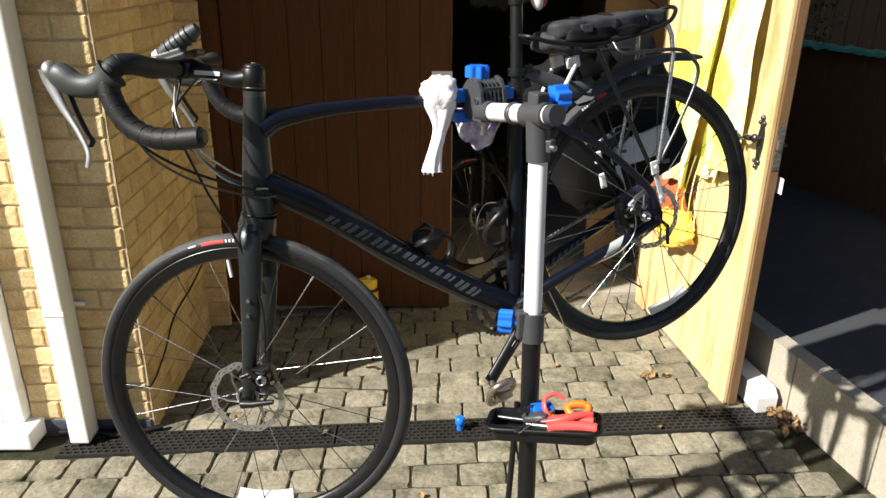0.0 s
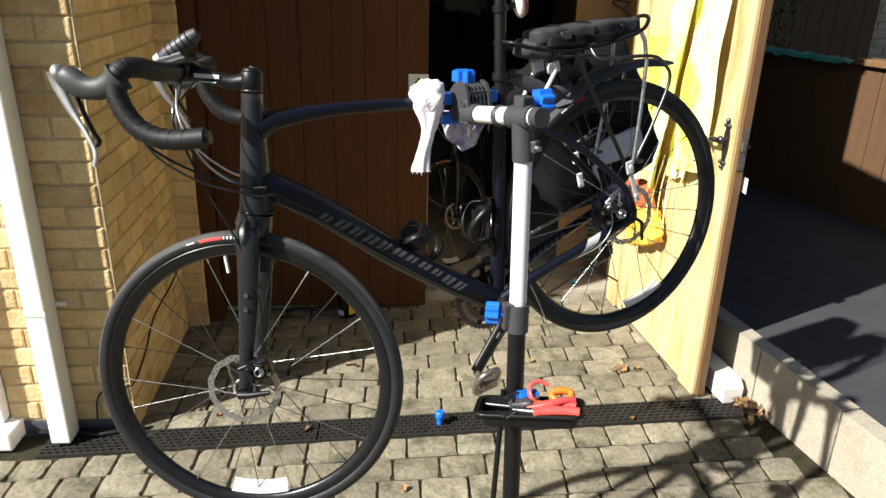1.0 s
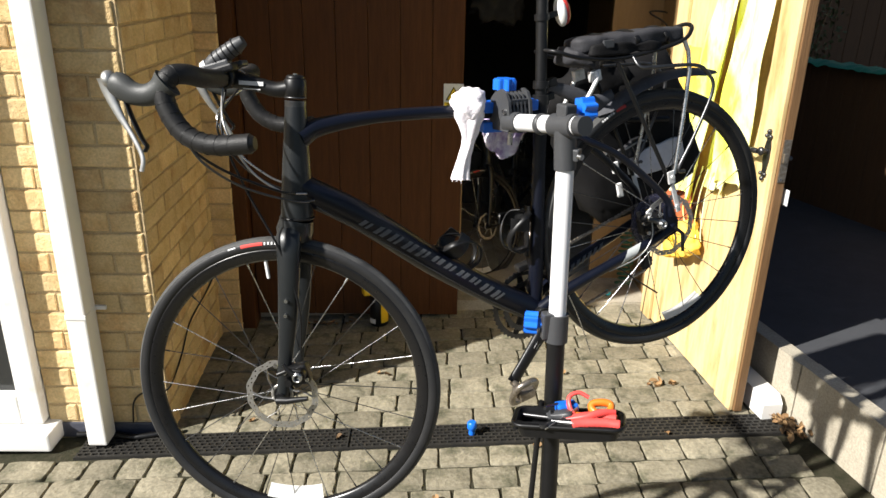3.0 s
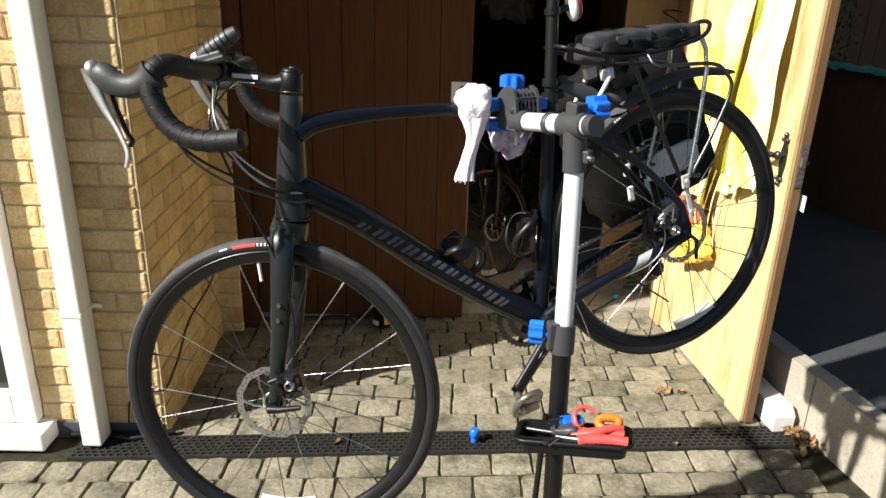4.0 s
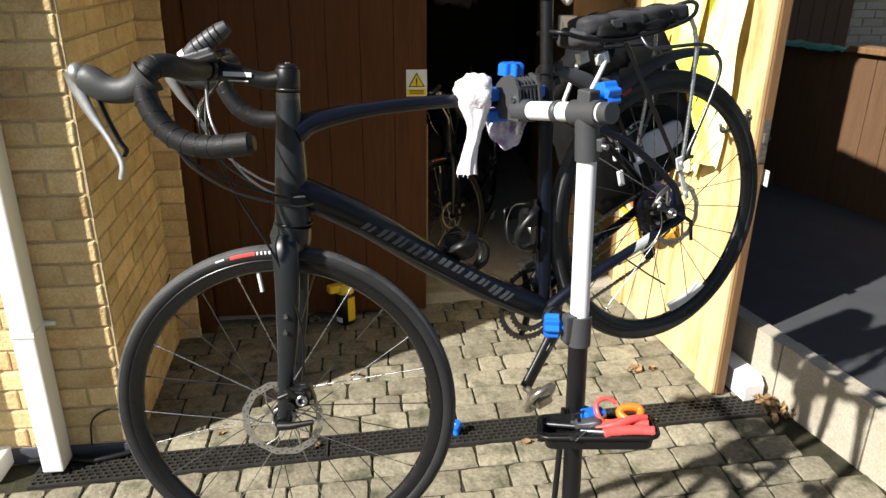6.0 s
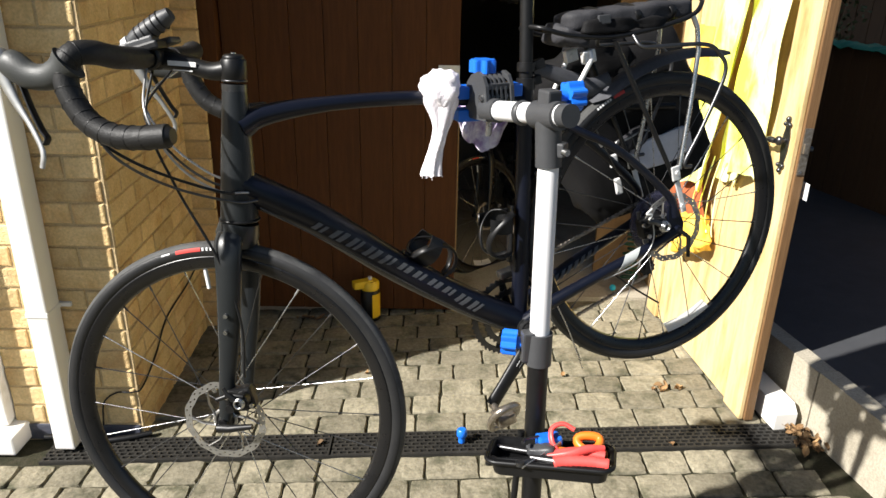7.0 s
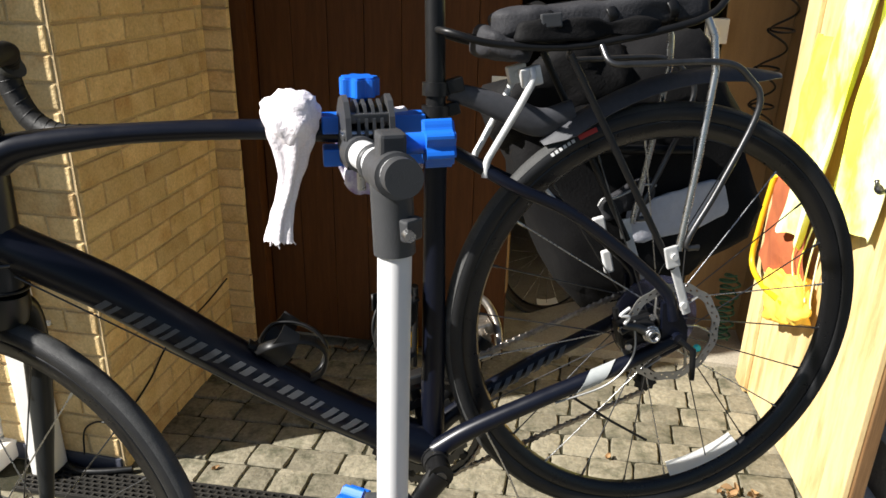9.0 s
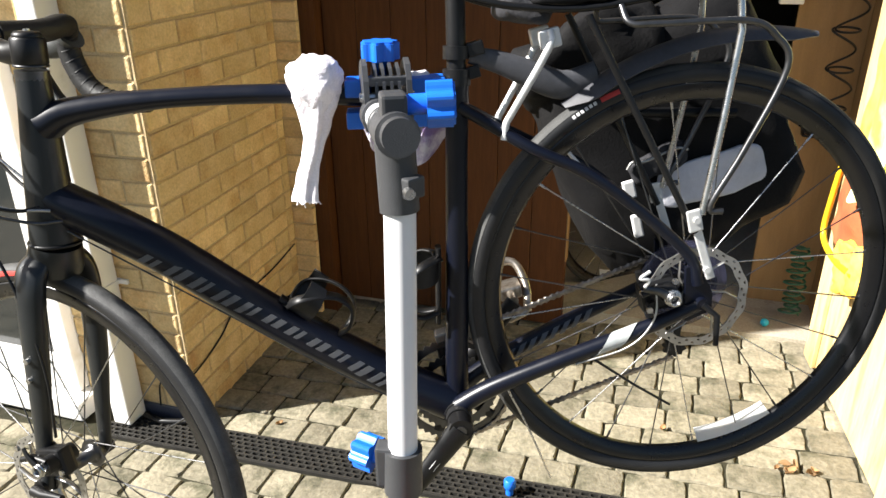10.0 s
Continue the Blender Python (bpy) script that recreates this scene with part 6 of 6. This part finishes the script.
solid("hose", Shape().tube(curve([(-1.13, 0.045, -0.03), (-1.0, 0.06, -0.035), (-0.9, 0.03, -0.03), (-0.8, 0.045, -0.025), (-0.72, 0.07, -0.02)], 8), 0.012, 8), BLACK, "black hose lying along the wall foot", "hose")


# ---- drain, paving and bricks ----
DR0, DR1 = -0.082, 0.056
tilt = Matrix.Rotation(-math.atan(SLOPE), 4, "Y")
drain = thing("drain", "black plastic slotted drainage channel across the drive", "drain", tilt, kind="structure")
part("channel", Shape().box((-1.095, DR0, -0.09), (1.76, DR0 + 0.006, 0.002)).box((-1.095, DR1 - 0.006, -0.09), (1.76, DR1, 0.002)).box((-1.095, DR0 + 0.006, -0.09), (1.76, DR1 - 0.006, -0.05)), IRON, drain)
for xa, xb in ((-1.09, -0.004), (0.004, 0.998), (1.004, 1.755)):
    gr = Shape()
    pitch_y = (DR1 - DR0 - 0.014) / 6
    for k in range(7):
        y = DR0 + 0.007 + k * pitch_y
        gr.box((xa, y - 0.0036, -0.014), (xb, y + 0.0036, 0.004))
    n = int((xb - xa) / 0.03)
    for k in range(6):
        y = DR0 + 0.007 + k * pitch_y
        for j in range(n + 1):
            x = min(max(xa + (xb - xa) * (j + 0.5 * (k % 2)) / n, xa + 0.004), xb - 0.004)
            gr.box((x - 0.0036, y + 0.0036, -0.013), (x + 0.0036, y + pitch_y - 0.0036, 0.0036))
    part("grating", gr, IRON, drain)

ROW = 0.1265


def sett_mesh(L, D, seed):
    """A tumbled paving block: uneven outline, chipped edges, a slightly hollow worn top."""
    rnd = random.Random(seed)
    nx, ny = 5, 4
    cut = [(rnd.uniform(0.0, 0.005), rnd.uniform(0.0, 0.005)) for _ in range(4)]

    def outline(u, v, inset):
        x, y = u * (L / 2 - inset), v * (D / 2 - inset)
        if abs(u) == 1 and abs(v) == 1:
            c = cut[(u > 0) + 2 * (v > 0)]
            x, y = x - math.copysign(c[0], x), y - math.copysign(c[1], y)
        w = noise.noise(Vector((u * 1.7 + seed * 3.1, v * 1.9, seed * 0.7)))
        return x + 0.0045 * w * abs(u), y + 0.0045 * noise.noise(Vector((u * 2.1, v * 1.6 + seed, 4.0))) * abs(v)

    s = Shape()
    us, vs = [-1 + 2 * i / nx for i in range(nx + 1)], [-1 + 2 * k / ny for k in range(ny + 1)]
    top = [[(*outline(u, v, 0.004), 0.0028 * noise.noise(Vector((u * 1.5, v * 1.5, seed * 1.3))) - (0.0028 if max(abs(u), abs(v)) == 1 else 0)) for u in us] for v in vs]
    s.sheet(top)
    ring = [(u, -1) for u in us] + [(1, v) for v in vs[1:]] + [(u, 1) for u in us[-2::-1]] + [(-1, v) for v in vs[-2:0:-1]]
    a = [(*outline(u, v, 0.004), 0.0028 * noise.noise(Vector((u * 1.5, v * 1.5, seed * 1.3))) - 0.0028) for u, v in ring]
    b = [(*outline(u, v, 0.0), -0.010) for u, v in ring]
    c = [(*outline(u, v, 0.0), -0.035) for u, v in ring]
    n = len(ring)
    s.add(a + b + c, [(j * n + (i + 1) % n, j * n + i, (j + 1) * n + i, (j + 1) * n + (i + 1) % n) for j in (0, 1) for i in range(n)])
    return s


SETT_SHAPES = {}
for L in (0.115, 0.135, 0.155, 0.175, 0.195):
    SETT_SHAPES[L] = [sett_mesh(L - 0.0065, ROW - 0.0065, int(L * 1000) + k) for k in range(6)]
SETT_MESH = {L: [s.mesh("sett", SETT) for s in v] for L, v in SETT_SHAPES.items()}
paving = thing("pavement", "weathered tumbled concrete setts laid in rows on the drive", "paving", kind="structure")
rnd = random.Random(4)
rest = Shape()
rows = [DR0 - 0.004 - ROW * (k + 0.5) for k in range(25)] + [DR1 + 0.004 + ROW * (k + 0.5) for k in range(9)]
count = 0
for y in rows:
    x = (-0.79 if y > 0.02 else -4.0) + rnd.uniform(0, 0.1) * (y < 0.02)
    while x < 2.6:
        L = rnd.choice((0.115, 0.135, 0.155, 0.155, 0.175, 0.175, 0.195))
        xc = x + L / 2
        x += L
        if xc + L / 2 > 1.755 + max(0, 0.30 - y) * 0.178 + 0.04:
            continue
        k = rnd.randrange(6)
        m = Matrix.Translation((xc, y, gz(xc) + rnd.uniform(-0.0035, 0.0025))) @ Euler((rnd.uniform(-0.012, 0.012), -math.atan(SLOPE) + rnd.uniform(-0.012, 0.012), rnd.uniform(-0.012, 0.012))).to_matrix().to_4x4()
        if -0.95 < xc < 1.8 and y > -0.78 and count < 300:
            ob = new("sett", SETT_MESH[L][k])
            ob.parent, ob.matrix_basis = paving, m
            count += 1
        else:
            s = SETT_SHAPES[L][k]
            rest.add([m @ Vector(p) for p in s.v], s.f, True)
part("sett_field", rest, SETT, paving)["kind"] = "stuff"


# bricks
def brick_mesh(L, seed, mname, material):
    rnd = random.Random(seed)
    bm = bmesh.new()
    bmesh.ops.create_cube(bm, size=1.0)
    for p in bm.verts:
        p.co = Vector((p.co.x * L + rnd.uniform(-0.002, 0.002), p.co.y * 0.02, p.co.z * 0.074 + rnd.uniform(-0.0018, 0.0018)))
    bmesh.ops.bevel(bm, geom=[e for e in bm.edges if all(v.co.y < 0 for v in e.verts)], offset=0.005, segments=2, affect="EDGES", profile=0.5)
    return Shape().bm(bm, None, False).mesh(mname, material)


BR = {}
for mt, key in ((BRICK, "b"), (BLUEBRICK, "u"), (FARBRICK, "f")):
    for L in (0.235, 0.1125, 0.055):
        BR[key, L] = [brick_mesh(L, k + int(L * 1000), "brick", mt) for k in range(4)]
rnd = random.Random(8)


def lay(wall, origin, along, length, z0, courses, start, key="b", blue=1):
    """Courses of bricks along a wall face; the face looks to the right-hand side of 'along' turned by -90 degrees."""
    d = Vector(along).normalized()
    ang = math.atan2(d.y, d.x)
    for c in range(courses):
        s = 0.0
        first = True
        while s < length - 0.03:
            L = 0.235
            if first and (c + start) % 2:
                L = 0.1125
            first = False
            if s + L > length:
                L = 0.1125 if length - s >= 0.104 else 0.055
            if s + L > length + 0.012:
                break
            p = Vector(origin) + d * (s + L / 2)
            ob = new("brick", rnd.choice(BR["u" if c < blue else key, L]))
            ob.parent = wall
            out = rnd.uniform(-0.0015, 0.0025)
            nrm = Vector((d.y, -d.x, 0))
            ob.matrix_basis = Matrix.Translation((p.x, p.y, z0 + 0.0415 + c * 0.083)) @ Matrix.Translation(nrm * (out * 0.8 - 0.0045)) @ Matrix.Rotation(ang + rnd.uniform(-0.006, 0.006), 4, "Z")
            s += L + 0.009


BZ = -0.069
lay(wall_front, (CORNER_X - 0.49, WALL_Y, 0), (1, 0, 0), 0.49, BZ, 30, 0)
rd = Vector((INNER_X - CORNER_X, DOOR_Y - WALL_Y, 0))
lay(wall_front, (CORNER_X, WALL_Y + 0.006, 0), rd, rd.length - 0.006, BZ, 30, 1, blue=0)
lay(wall_front, (INNER_X + 0.002, DOOR_Y, 0), (1, 0, 0), 0.1125, BZ, 30, 1, blue=0)
lay(far, (4.96, 4.89, 0), (1, 0, 0), 1.4, 0.6, 24, 0, "f", 0)
